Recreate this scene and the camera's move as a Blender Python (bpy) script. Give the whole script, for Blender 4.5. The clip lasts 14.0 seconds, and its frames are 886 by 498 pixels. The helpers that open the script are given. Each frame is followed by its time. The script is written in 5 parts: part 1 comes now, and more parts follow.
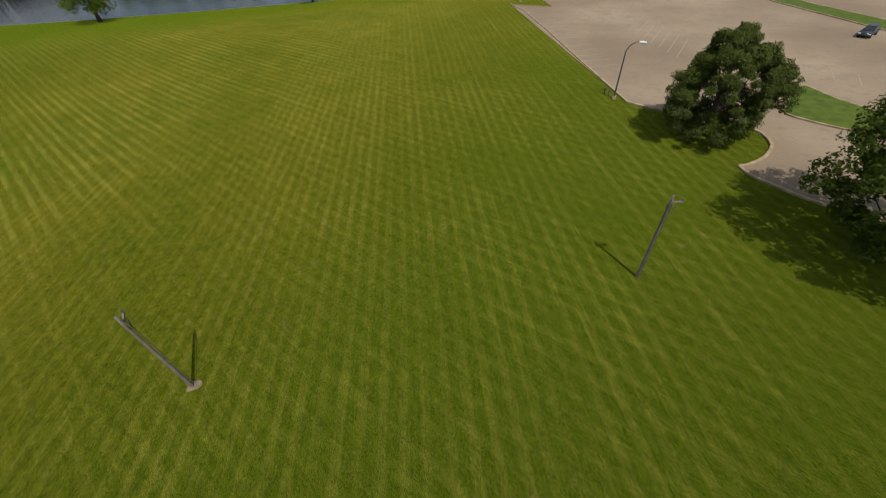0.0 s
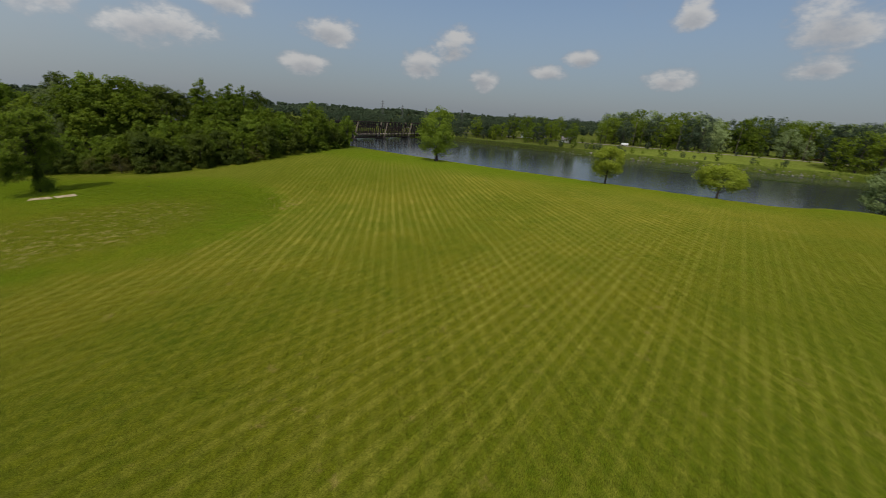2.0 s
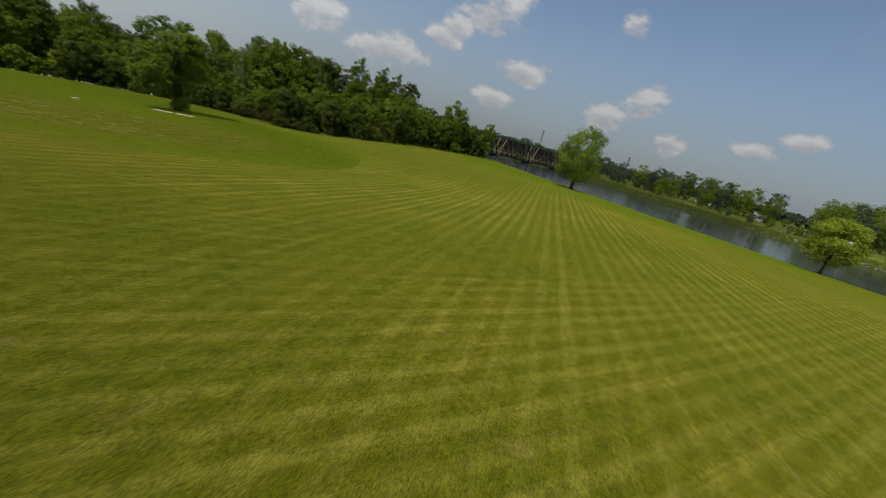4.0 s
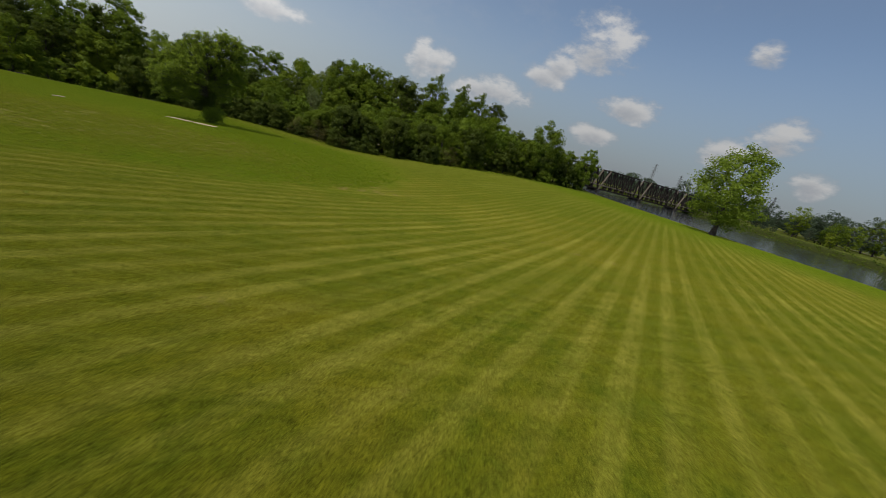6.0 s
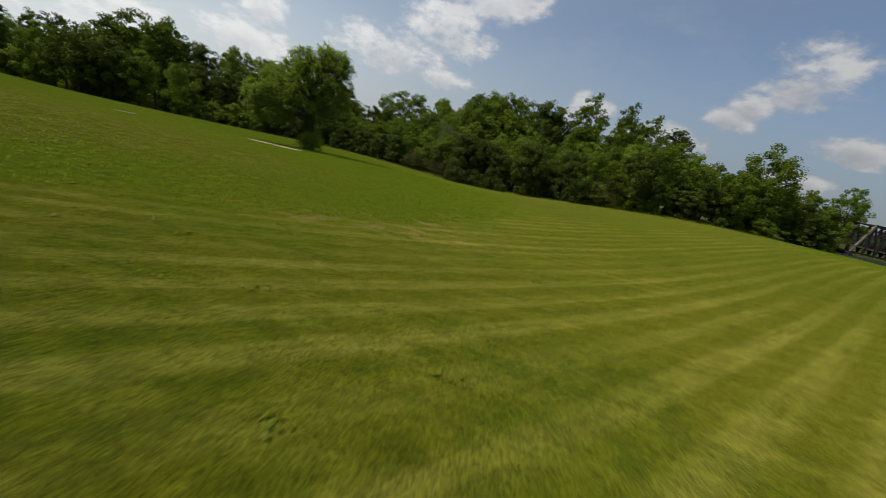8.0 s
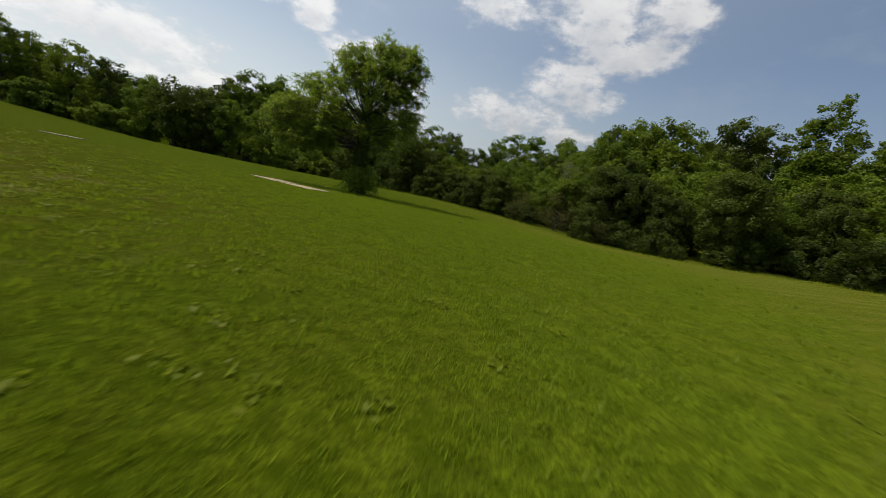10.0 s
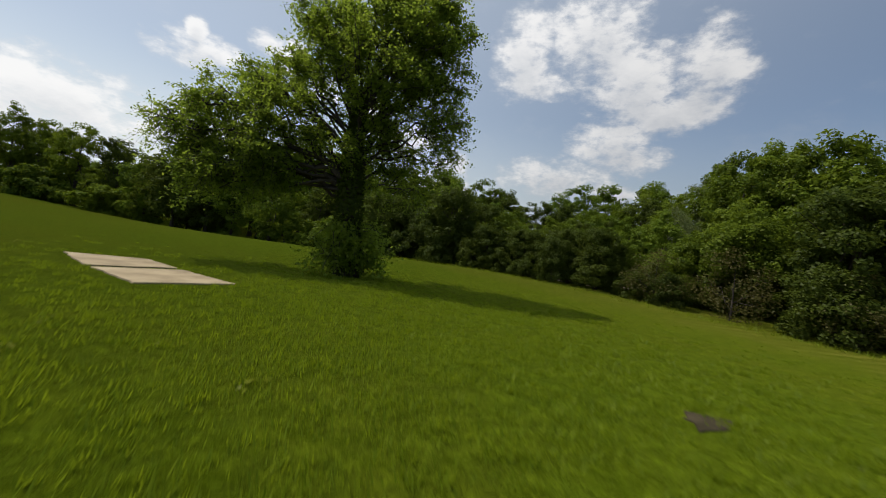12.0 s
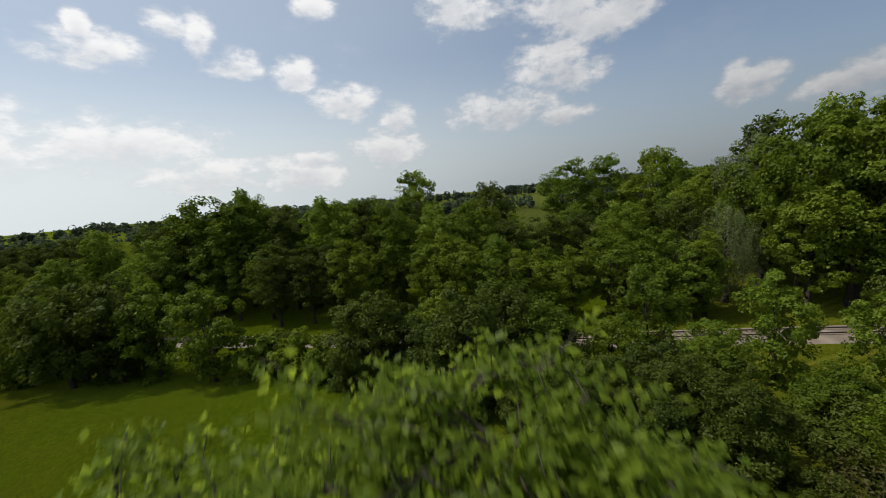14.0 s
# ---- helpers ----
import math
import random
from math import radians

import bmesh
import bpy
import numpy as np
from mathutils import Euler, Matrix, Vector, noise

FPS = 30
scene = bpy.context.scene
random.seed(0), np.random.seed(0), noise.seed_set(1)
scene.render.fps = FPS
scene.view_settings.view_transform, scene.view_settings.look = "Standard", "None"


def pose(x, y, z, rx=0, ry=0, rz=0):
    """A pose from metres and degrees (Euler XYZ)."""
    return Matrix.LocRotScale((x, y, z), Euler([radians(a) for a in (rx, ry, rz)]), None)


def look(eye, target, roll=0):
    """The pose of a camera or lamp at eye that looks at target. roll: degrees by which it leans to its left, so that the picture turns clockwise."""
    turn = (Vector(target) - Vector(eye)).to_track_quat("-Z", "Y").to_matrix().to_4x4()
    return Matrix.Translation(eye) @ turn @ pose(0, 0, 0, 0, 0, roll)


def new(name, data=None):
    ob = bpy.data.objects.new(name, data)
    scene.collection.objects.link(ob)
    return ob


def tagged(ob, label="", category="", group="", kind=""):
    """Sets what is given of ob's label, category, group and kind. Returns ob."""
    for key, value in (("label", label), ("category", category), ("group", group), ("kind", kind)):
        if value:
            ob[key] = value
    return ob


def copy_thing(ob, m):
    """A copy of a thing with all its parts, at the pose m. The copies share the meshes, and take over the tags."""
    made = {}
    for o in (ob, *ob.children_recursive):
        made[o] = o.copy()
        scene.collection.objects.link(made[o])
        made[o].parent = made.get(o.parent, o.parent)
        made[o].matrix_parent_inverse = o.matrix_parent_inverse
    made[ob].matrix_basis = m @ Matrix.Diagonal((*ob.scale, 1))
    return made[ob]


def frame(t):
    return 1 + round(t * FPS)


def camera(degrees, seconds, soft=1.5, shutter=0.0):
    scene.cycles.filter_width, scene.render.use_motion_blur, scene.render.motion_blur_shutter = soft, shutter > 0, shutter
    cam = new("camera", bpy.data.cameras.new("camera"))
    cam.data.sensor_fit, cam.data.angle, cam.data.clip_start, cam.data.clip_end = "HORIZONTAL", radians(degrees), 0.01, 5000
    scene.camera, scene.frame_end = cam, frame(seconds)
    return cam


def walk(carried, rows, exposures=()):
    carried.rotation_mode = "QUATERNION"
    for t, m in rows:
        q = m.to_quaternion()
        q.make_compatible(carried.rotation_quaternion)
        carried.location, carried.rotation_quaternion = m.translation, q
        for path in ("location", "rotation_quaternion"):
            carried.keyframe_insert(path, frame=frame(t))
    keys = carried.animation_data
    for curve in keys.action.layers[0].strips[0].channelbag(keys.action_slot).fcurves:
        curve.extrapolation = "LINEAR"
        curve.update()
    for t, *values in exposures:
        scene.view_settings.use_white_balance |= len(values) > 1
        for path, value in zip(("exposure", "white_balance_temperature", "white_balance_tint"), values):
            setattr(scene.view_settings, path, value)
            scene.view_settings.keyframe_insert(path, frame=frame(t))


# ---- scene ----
# camera: a small drone, banking over a riverside lawn towards a lone tree
cam = camera(99.29, 14.0, 0.85, 0.2)
# seconds, x, y, z, yaw, pitch, roll
PATH = [
    (0, -1.56, 36.34, 20.85, 28.10, -43.16, -3.96),
    (0.5, -3.95, 39.28, 19.69, 31.40, -32.78, -7.05),
    (1, -6.70, 43.50, 18.41, 43.28, -24.93, -5.88),
    (1.5, -9.06, 48.72, 16.81, 55.98, -20.92, -1.67),
    (2, -11.22, 54.36, 14.79, 66.85, -19.38, 3.71),
    (2.5, -13.94, 59.88, 12.41, 74.88, -18.71, 8.65),
    (3, -17.25, 64.37, 10.03, 80.41, -18.17, 12.17),
    (5.5, -49.91, 72.63, 3.43, 97.72, -16.48, 15.29),
    (6, -56.58, 72.74, 2.92, 102.63, -16.00, 15.20),
    (6.5, -63.18, 72.23, 2.28, 107.91, -15.69, 15.21),
    (7, -69.72, 70.96, 1.28, 113.26, -15.45, 14.84),
    (7.5, -76.47, 68.89, 0.14, 119.67, -15.05, 14.19),
    (8, -82.81, 66.06, -0.79, 126.18, -14.39, 13.68),
    (8.5, -88.41, 62.38, -1.18, 131.83, -13.67, 13.20),
    (9, -94.01, 57.57, -1.44, 136.36, -12.94, 13.07),
    (11.5, -115.74, 31.61, -4.27, 154.35, -3.68, 8.55),
    (12, -116.61, 26.40, -3.46, 154.88, -1.36, 7.56),
    (12.5, -116.87, 21.75, -1.05, 155.01, -0.51, 6.06),
    (13, -117.95, 17.30, 2.85, 154.68, -0.77, 3.93),
    (13.5, -119.50, 12.80, 7.83, 153.53, -3.12, 0.75),
    (14, -121.11, 8.31, 13.26, 150.48, -8.36, -5.28),
]
walk(cam, [(t, pose(x, y, z, 90 + pitch, 0, yaw) @ pose(0, 0, 0, 0, 0, roll)) for t, x, y, z, yaw, pitch, roll in PATH])
# end of camera

# ---- light and sky ----
SUN_EL, SUN_AZ = 59.0, -40.0          # height of the sun, and its bearing counted from +x
to_sun = Vector((math.cos(radians(SUN_EL)) * math.cos(radians(SUN_AZ)), math.cos(radians(SUN_EL)) * math.sin(radians(SUN_AZ)), math.sin(radians(SUN_EL))))
sun = new("sun", bpy.data.lights.new("sun", "SUN"))
sun.data.energy, sun.data.angle, sun.data.color = 3.6, radians(0.6), (1.0, 0.94, 0.84)
sun.matrix_world = look((0, 0, 200), Vector((0, 0, 200)) - to_sun)
scene.view_settings.exposure = 0.0


def node(nt, kind, **values):
    n = nt.nodes.new("ShaderNode" + kind)
    for key, value in values.items():
        if key in n.inputs:
            n.inputs[key].default_value = value
        else:
            setattr(n, key, value)
    return n


def link(nt, a, b):
    nt.links.new(a, b)


def calc(nt, op, a, b=None, clamp=False):
    n = nt.nodes.new("ShaderNodeMath")
    n.operation, n.use_clamp = op, clamp
    for i, v in enumerate((a, b)):
        if v is None:
            continue
        if isinstance(v, (int, float)):
            n.inputs[i].default_value = v
        else:
            nt.links.new(v, n.inputs[i])
    return n.outputs[0]


def blend(nt, fac, a, b, mode="MIX"):
    n = nt.nodes.new("ShaderNodeMix")
    n.data_type, n.blend_type = "RGBA", mode
    for socket, v in ((n.inputs[0], fac), (n.inputs[6], a), (n.inputs[7], b)):
        if isinstance(v, (int, float)):
            socket.default_value = v
        elif isinstance(v, tuple):
            socket.default_value = (*v, 1.0)
        else:
            nt.links.new(v, socket)
    return n.outputs[2]


def ramp(nt, fac, lo, hi):
    n = nt.nodes.new("ShaderNodeMapRange")
    n.interpolation_type = "SMOOTHSTEP"
    nt.links.new(fac, n.inputs[0])
    n.inputs[1].default_value, n.inputs[2].default_value = lo, hi
    return n.outputs[0]


def noise_at(nt, vec, scale, detail=3.0, rough=0.55):
    n = nt.nodes.new("ShaderNodeTexNoise")
    n.inputs["Scale"].default_value, n.inputs["Detail"].default_value, n.inputs["Roughness"].default_value = scale, detail, rough
    nt.links.new(vec, n.inputs["Vector"])
    return n.outputs["Fac"]


# sky: clear summer air with scattered fair-weather clouds, each (bearing, height, half width, half height) in degrees
RIVER_CLOUDS = [(62.8, 5.2, 2.0, 0.9), (54.0, 6.2, 2.1, 0.7), (49.8, 8.0, 2.0, 0.8), (39.4, 5.7, 2.6, 0.9), (38.6, 12.5, 1.9, 1.1), (89.4, 15.7, 4.3, 2.4), (95.3, 11.1, 2.7, 1.2), (83.7, 9.3, 3.5, 1.2), (71.5, 17.1, 1.5, 1.1),
                (112.5, 9.4, 1.7, 1.9), (101.8, 7.8, 4.7, 1.4), (71.5, 6.5, 3.3, 1.2), (67.0, 8.9, 2.6, 1.6), (86.7, 5.4, 2.9, 1.0), (62.6, 4.4, 1.4, 0.8), (93.7, 12.6, 2.2, 1.2), (26.0, 11.0, 3.5, 2.3), (26.0, 7.2, 2.4, 0.9), (110.3, 9.3, 2.5, 1.3)]
WOODS_CLOUDS = [(136.6, 29.2, 5.3, 4.7), (131.3, 23.3, 5.3, 4.0), (122.6, 23.9, 3.7, 3.8), (126.6, 19.5, 4.6, 2.2), (132.3, 15.7, 5.0, 2.6), (139.6, 11.0, 6.7, 2.1), (146.5, 26.6, 3.7, 4.0), (155.4, 11.2, 2.3, 1.8), (161.6, 13.6, 3.2, 1.7), (157.7, 7.3, 4.5, 2.0),
                (132.2, 9.2, 3.8, 0.9), (103.6, 7.3, 3.8, 1.5)]
SOUTH_CLOUDS = [(-158.0, 9.1, 6.0, 3.2), (-170.1, 18.4, 4.8, 1.5), (-169.5, 20.3, 1.1, 1.5), (-177.6, 21.6, 2.2, 1.1), (179.4, 20.6, 1.6, 2.0), (175.8, 18.3, 3.0, 1.4), (168.8, 17.2, 2.5, 1.6), (163.2, 14.0, 3.6, 1.5), (-171.0, 8.9, 9.0, 2.5),
                (165.5, 24.7, 2.5, 1.3), (167.8, 6.4, 3.2, 0.9), (169.3, 4.6, 4.7, 2.0), (144.6, 23.2, 4.7, 1.4), (-179.0, 5.0, 6.3, 1.8)]
world = bpy.data.worlds.new("sky")
scene.world = world
world.use_nodes = True
wt = world.node_tree
wt.nodes.clear()
sky = node(wt, "TexSky", sky_type="NISHITA", sun_disc=False)
sky.sun_elevation, sky.sun_rotation = radians(SUN_EL), radians(90 - SUN_AZ)
sky.air_density, sky.dust_density, sky.ozone_density = 1.0, 1.3, 1.4
tc = node(wt, "TexCoord")
sep = node(wt, "SeparateXYZ")
link(wt, tc.outputs["Generated"], sep.inputs[0])
sx, sy, sz = sep.outputs
bearing = calc(wt, "MULTIPLY", calc(wt, "ARCTAN2", calc(wt, "MULTIPLY", sx, -1.0), sy), 57.2958)   # 0 is +y, to the left is plus
height = calc(wt, "MULTIPLY", calc(wt, "ARCSINE", sz), 57.2958)
flat_dir = node(wt, "Mapping")
flat_dir.inputs["Scale"].default_value = (1.0, 1.0, 1.9)
link(wt, tc.outputs["Generated"], flat_dir.inputs["Vector"])
warp = noise_at(wt, flat_dir.outputs[0], 11.0, 4.0, 0.5)
puffs = noise_at(wt, flat_dir.outputs[0], 34.0, 7.0, 0.62)
warp2 = noise_at(wt, flat_dir.outputs[0], 5.0, 6.0, 0.62)
cover, belly = None, None
for cb, ch, cw, chh in ((c[0], c[1], c[2] * 1.35, c[3] * 1.6) for c in RIVER_CLOUDS + WOODS_CLOUDS + SOUTH_CLOUDS):
    db = calc(wt, "SUBTRACT", bearing, cb)
    db = calc(wt, "SUBTRACT", calc(wt, "MODULO", calc(wt, "ADD", db, 540.0), 360.0), 180.0)
    dx = calc(wt, "POWER", calc(wt, "ABSOLUTE", calc(wt, "DIVIDE", db, cw)), 2.0)
    up = calc(wt, "DIVIDE", calc(wt, "SUBTRACT", height, ch), chh)
    dz = calc(wt, "POWER", calc(wt, "ABSOLUTE", up), 2.0)
    blob = calc(wt, "SUBTRACT", 1.0, calc(wt, "ADD", dx, dz))
    base = calc(wt, "SUBTRACT", blob, calc(wt, "MULTIPLY", up, 0.8))
    cover = blob if cover is None else calc(wt, "MAXIMUM", cover, blob)
    belly = base if belly is None else calc(wt, "MAXIMUM", belly, base)
lumps = calc(wt, "ADD", calc(wt, "MULTIPLY", calc(wt, "SUBTRACT", warp, 0.52), 2.4), calc(wt, "MULTIPLY", calc(wt, "SUBTRACT", puffs, 0.5), 1.5))
cover = calc(wt, "ADD", cover, lumps)
body = ramp(wt, cover, -0.15, 1.0)
wisps = calc(wt, "MULTIPLY", ramp(wt, warp2, 0.55, 0.8), 0.2)
veil = calc(wt, "MAXIMUM", body, wisps)
toward = calc(wt, "ADD", calc(wt, "ADD", calc(wt, "MULTIPLY", sx, to_sun.x), calc(wt, "MULTIPLY", sy, to_sun.y)), calc(wt, "MULTIPLY", sz, to_sun.z))
sunward = ramp(wt, toward, -0.42, 0.7)
haze = calc(wt, "ADD", calc(wt, "ADD", 0.03, calc(wt, "MULTIPLY", ramp(wt, height, 20.0, -1.0), 0.8)), calc(wt, "MULTIPLY", sunward, 0.3), True)
haze_colour = blend(wt, sunward, (1.9, 2.2, 2.6), (8.0, 8.6, 8.7))
shade = calc(wt, "MULTIPLY", ramp(wt, cover, 0.0, 0.8), ramp(wt, calc(wt, "SUBTRACT", belly, calc(wt, "MULTIPLY", puffs, 0.6)), 1.15, 0.25))
lit = blend(wt, sunward, (4.9, 4.85, 4.8), (9.8, 9.7, 9.6))
dim = blend(wt, sunward, (2.8, 2.95, 3.25), (7.0, 7.2, 7.5))
cloud_colour = blend(wt, shade, dim, lit)
clear = blend(wt, haze, sky.outputs[0], haze_colour)
mixed = blend(wt, calc(wt, "MULTIPLY", veil, 0.9), clear, cloud_colour)
bg = node(wt, "Background", Strength=0.1)
link(wt, mixed, bg.inputs[0])
out = node(wt, "OutputWorld")
link(wt, bg.outputs[0], out.inputs[0])

# ---- materials ----


def material(name, rough=0.8, spec=0.3):
    m = bpy.data.materials.new(name)
    m.use_nodes = True
    nt = m.node_tree
    b = nt.nodes["Principled BSDF"]
    b.inputs["Roughness"].default_value = rough
    b.inputs["Specular IOR Level"].default_value = spec
    geo = nt.nodes.new("ShaderNodeNewGeometry")
    return m, nt, b, geo.outputs["Position"]


def relief(nt, b, fac, strength, distance):
    n = node(nt, "Bump", Strength=strength, Distance=distance)
    link(nt, fac, n.inputs["Height"])
    link(nt, n.outputs[0], b.inputs["Normal"])


def plain(name, dark, light, rough=0.75, scale=3.0, fine=40.0, bump=0.2, spec=0.3, metal=0.0, by_object=0.0):
    """A two-tone surface with grain at two scales."""
    m, nt, b, pos = material(name, rough, spec)
    tex = nt.nodes.new("ShaderNodeTexCoord").outputs["Object"]
    big, small = noise_at(nt, tex, scale), noise_at(nt, tex, fine, 4.0)
    f = calc(nt, "ADD", calc(nt, "MULTIPLY", ramp(nt, big, 0.3, 0.7), 0.65), calc(nt, "MULTIPLY", small, 0.35))
    if by_object:
        info = nt.nodes.new("ShaderNodeObjectInfo")
        f = calc(nt, "ADD", f, calc(nt, "MULTIPLY", calc(nt, "SUBTRACT", info.outputs["Random"], 0.5), by_object), True)
    link(nt, blend(nt, f, dark, light), b.inputs["Base Color"])
    b.inputs["Metallic"].default_value = metal
    if bump:
        relief(nt, b, small, bump, 0.02)
    return m


def foliage(name, dark, light, glow=0.35, hue=0.5, speck=0.6):
    """Leaves: each leaf and each plant a little different, light shining through them."""
    m, nt, b, pos = material(name, 0.62, 0.25)
    nt.nodes.remove(b)
    geo = nt.nodes.new("ShaderNodeNewGeometry")
    info = nt.nodes.new("ShaderNodeObjectInfo")
    f = calc(nt, "ADD", calc(nt, "MULTIPLY", geo.outputs["Random Per Island"], speck), calc(nt, "MULTIPLY", noise_at(nt, geo.outputs["Position"], 0.5, 4.0), 1.0 - speck))
    f = calc(nt, "ADD", f, calc(nt, "MULTIPLY", calc(nt, "SUBTRACT", info.outputs["Random"], 0.5), hue), True)
    col = blend(nt, f, dark, light)
    diff = node(nt, "BsdfDiffuse")
    trans = node(nt, "BsdfTranslucent")
    gloss = node(nt, "BsdfGlossy", Roughness=0.5)
    link(nt, col, diff.inputs[0])
    link(nt, blend(nt, 0.5, col, tuple(min(1.0, 1.6 * v) for v in light)), trans.inputs[0])
    m1 = node(nt, "MixShader", Fac=glow)
    link(nt, diff.outputs[0], m1.inputs[1]), link(nt, trans.outputs[0], m1.inputs[2])
    m2 = node(nt, "MixShader", Fac=0.008)
    link(nt, m1.outputs[0], m2.inputs[1]), link(nt, gloss.outputs[0], m2.inputs[2])
    link(nt, m2.outputs[0], nt.nodes["Material Output"].inputs[0])
    return m


def band(nt, pos, yaw, period, wobble, soft):
    """Mown bands that run along a bearing: 0 to 1 across each pass."""
    c, s = math.cos(radians(yaw)), math.sin(radians(yaw))
    sp = nt.nodes.new("ShaderNodeSeparateXYZ")
    link(nt, pos, sp.inputs[0])
    across = calc(nt, "ADD", calc(nt, "MULTIPLY", sp.outputs[0], c), calc(nt, "MULTIPLY", sp.outputs[1], s))
    across = calc(nt, "ADD", across, calc(nt, "MULTIPLY", calc(nt, "SUBTRACT", noise_at(nt, pos, 0.07), 0.5), wobble))
    wave = calc(nt, "SINE", calc(nt, "MULTIPLY", across, 6.28318 / period))
    passes = streaks(nt, pos, yaw, period * 1.3, 400.0)
    return calc(nt, "MULTIPLY", ramp(nt, wave, 0.1 - soft, 0.1 + soft), calc(nt, "ADD", 0.35, calc(nt, "MULTIPLY", ramp(nt, passes, 0.36, 0.58), 0.65)))


def streaks(nt, pos, yaw, wide, long):
    """Streaky noise drawn out along a bearing."""
    mp = node(nt, "Mapping")
    mp.vector_type = "TEXTURE"
    mp.inputs["Rotation"].default_value = (0, 0, radians(yaw))
    mp.inputs["Scale"].default_value = (wide, long, 1.0)
    link(nt, pos, mp.inputs["Vector"])
    return noise_at(nt, mp.outputs[0], 1.0, 3.0, 0.6)


def oval(nt, px, py, cx, cy, rx, ry, turn=0.0):
    """Squared distance from a place on the ground, 1 at the oval's rim."""
    c, s = math.cos(radians(turn)), math.sin(radians(turn))
    dx, dy = calc(nt, "SUBTRACT", px, cx), calc(nt, "SUBTRACT", py, cy)
    a = calc(nt, "ADD", calc(nt, "MULTIPLY", dx, c / rx), calc(nt, "MULTIPLY", dy, s / rx))
    b = calc(nt, "ADD", calc(nt, "MULTIPLY", dx, -s / ry), calc(nt, "MULTIPLY", dy, c / ry))
    return calc(nt, "ADD", calc(nt, "MULTIPLY", a, a), calc(nt, "MULTIPLY", b, b))


def lawn_material():
    m, nt, b, pos = material("mown_lawn", 0.95, 0.0)
    b.inputs["Diffuse Roughness"].default_value = 1.0
    b.inputs["Sheen Weight"].default_value, b.inputs["Sheen Roughness"].default_value = 0.42, 0.3
    b.inputs["Sheen Tint"].default_value = (0.62, 0.66, 0.08, 1)
    sp = nt.nodes.new("ShaderNodeSeparateXYZ")
    link(nt, pos, sp.inputs[0])
    px, py = sp.outputs[0], sp.outputs[1]
    patch = noise_at(nt, pos, 0.045, 4.0)
    blot = noise_at(nt, pos, 0.3, 5.0, 0.65)
    tuft = noise_at(nt, pos, 2.2, 5.0, 0.7)
    clump = noise_at(nt, pos, 7.0, 4.0, 0.7)
    grain = noise_at(nt, pos, 24.0, 4.0, 0.75)
    one = calc(nt, "MULTIPLY", band(nt, pos, 75.5, 1.32, 0.15, 0.6), ramp(nt, streaks(nt, pos, 75.5, 0.32, 7.0), 0.2, 0.58))
    two = calc(nt, "MULTIPLY", band(nt, pos, 30.5, 1.2, 0.12, 0.5), ramp(nt, streaks(nt, pos, 30.5, 0.32, 7.0), 0.2, 0.58))
    two = calc(nt, "MULTIPLY", two, calc(nt, "ADD", 0.35, calc(nt, "MULTIPLY", ramp(nt, px, -75.0, -30.0), 0.65)))
    combed = calc(nt, "MULTIPLY", streaks(nt, pos, 75.5, 0.14, 1.6), streaks(nt, pos, 30.5, 0.16, 1.4))
    # the rough part by the tree is cut seldom and shows no bands
    rr = oval(nt, px, py, -96.0, 14.0, 44.0, 38.0)
    rr = calc(nt, "ADD", rr, calc(nt, "MULTIPLY", calc(nt, "SUBTRACT", blot, 0.5), 0.5))
    across = calc(nt, "ADD", calc(nt, "MULTIPLY", px, -0.6), calc(nt, "MULTIPLY", py, 0.8))
    mown = calc(nt, "MULTIPLY", calc(nt, "MULTIPLY", ramp(nt, rr, 0.82, 1.32), ramp(nt, across, 174.0, 150.0)), ramp(nt, calc(nt, "SUBTRACT", py, calc(nt, "MULTIPLY", px, 0.3)), 14.0, 34.0))
    by_lot = ramp(nt, px, -70.0, -30.0)
    bands = calc(nt, "ADD", calc(nt, "MULTIPLY", one, calc(nt, "SUBTRACT", 1.0, calc(nt, "MULTIPLY", by_lot, 0.5))), calc(nt, "MULTIPLY", two, 0.74))
    dry = calc(nt, "ADD", calc(nt, "MULTIPLY", ramp(nt, patch, 0.35, 0.7), 0.5), calc(nt, "MULTIPLY", ramp(nt, blot, 0.3, 0.75), 0.5))
    lush = ramp(nt, calc(nt, "ADD", px, calc(nt, "MULTIPLY", blot, 22.0)), -48.0, 8.0)
    lush = calc(nt, "MAXIMUM", lush, calc(nt, "MULTIPLY", ramp(nt, px, -112.0, -128.0), 0.85))
    strength = calc(nt, "MULTIPLY", calc(nt, "MULTIPLY", mown, calc(nt, "SUBTRACT", 1.12, calc(nt, "MULTIPLY", calc(nt, "MAXIMUM", lush, ramp(nt, px, -80.0, -32.0)), 0.5))), calc(nt, "ADD", 0.35, calc(nt, "MULTIPLY", dry, 0.65)))
    strength = calc(nt, "MULTIPLY", strength, calc(nt, "ADD", 0.6, calc(nt, "MULTIPLY", ramp(nt, noise_at(nt, pos, 0.032, 3.0), 0.4, 0.58), 0.4)))
    straw = calc(nt, "MULTIPLY", bands, strength, True)
    straw = calc(nt, "MULTIPLY", straw, calc(nt, "ADD", 0.7, calc(nt, "MULTIPLY", ramp(nt, tuft, 0.3, 0.65), 0.5)), True)
    grassy = blend(nt, ramp(nt, tuft, 0.36, 0.64), LAWN_DARK, LAWN_MID)
    grassy = blend(nt, calc(nt, "MULTIPLY", calc(nt, "MULTIPLY", dry, 0.75), calc(nt, "SUBTRACT", 1.0, calc(nt, "MULTIPLY", lush, 0.8))), grassy, LAWN_WARM)
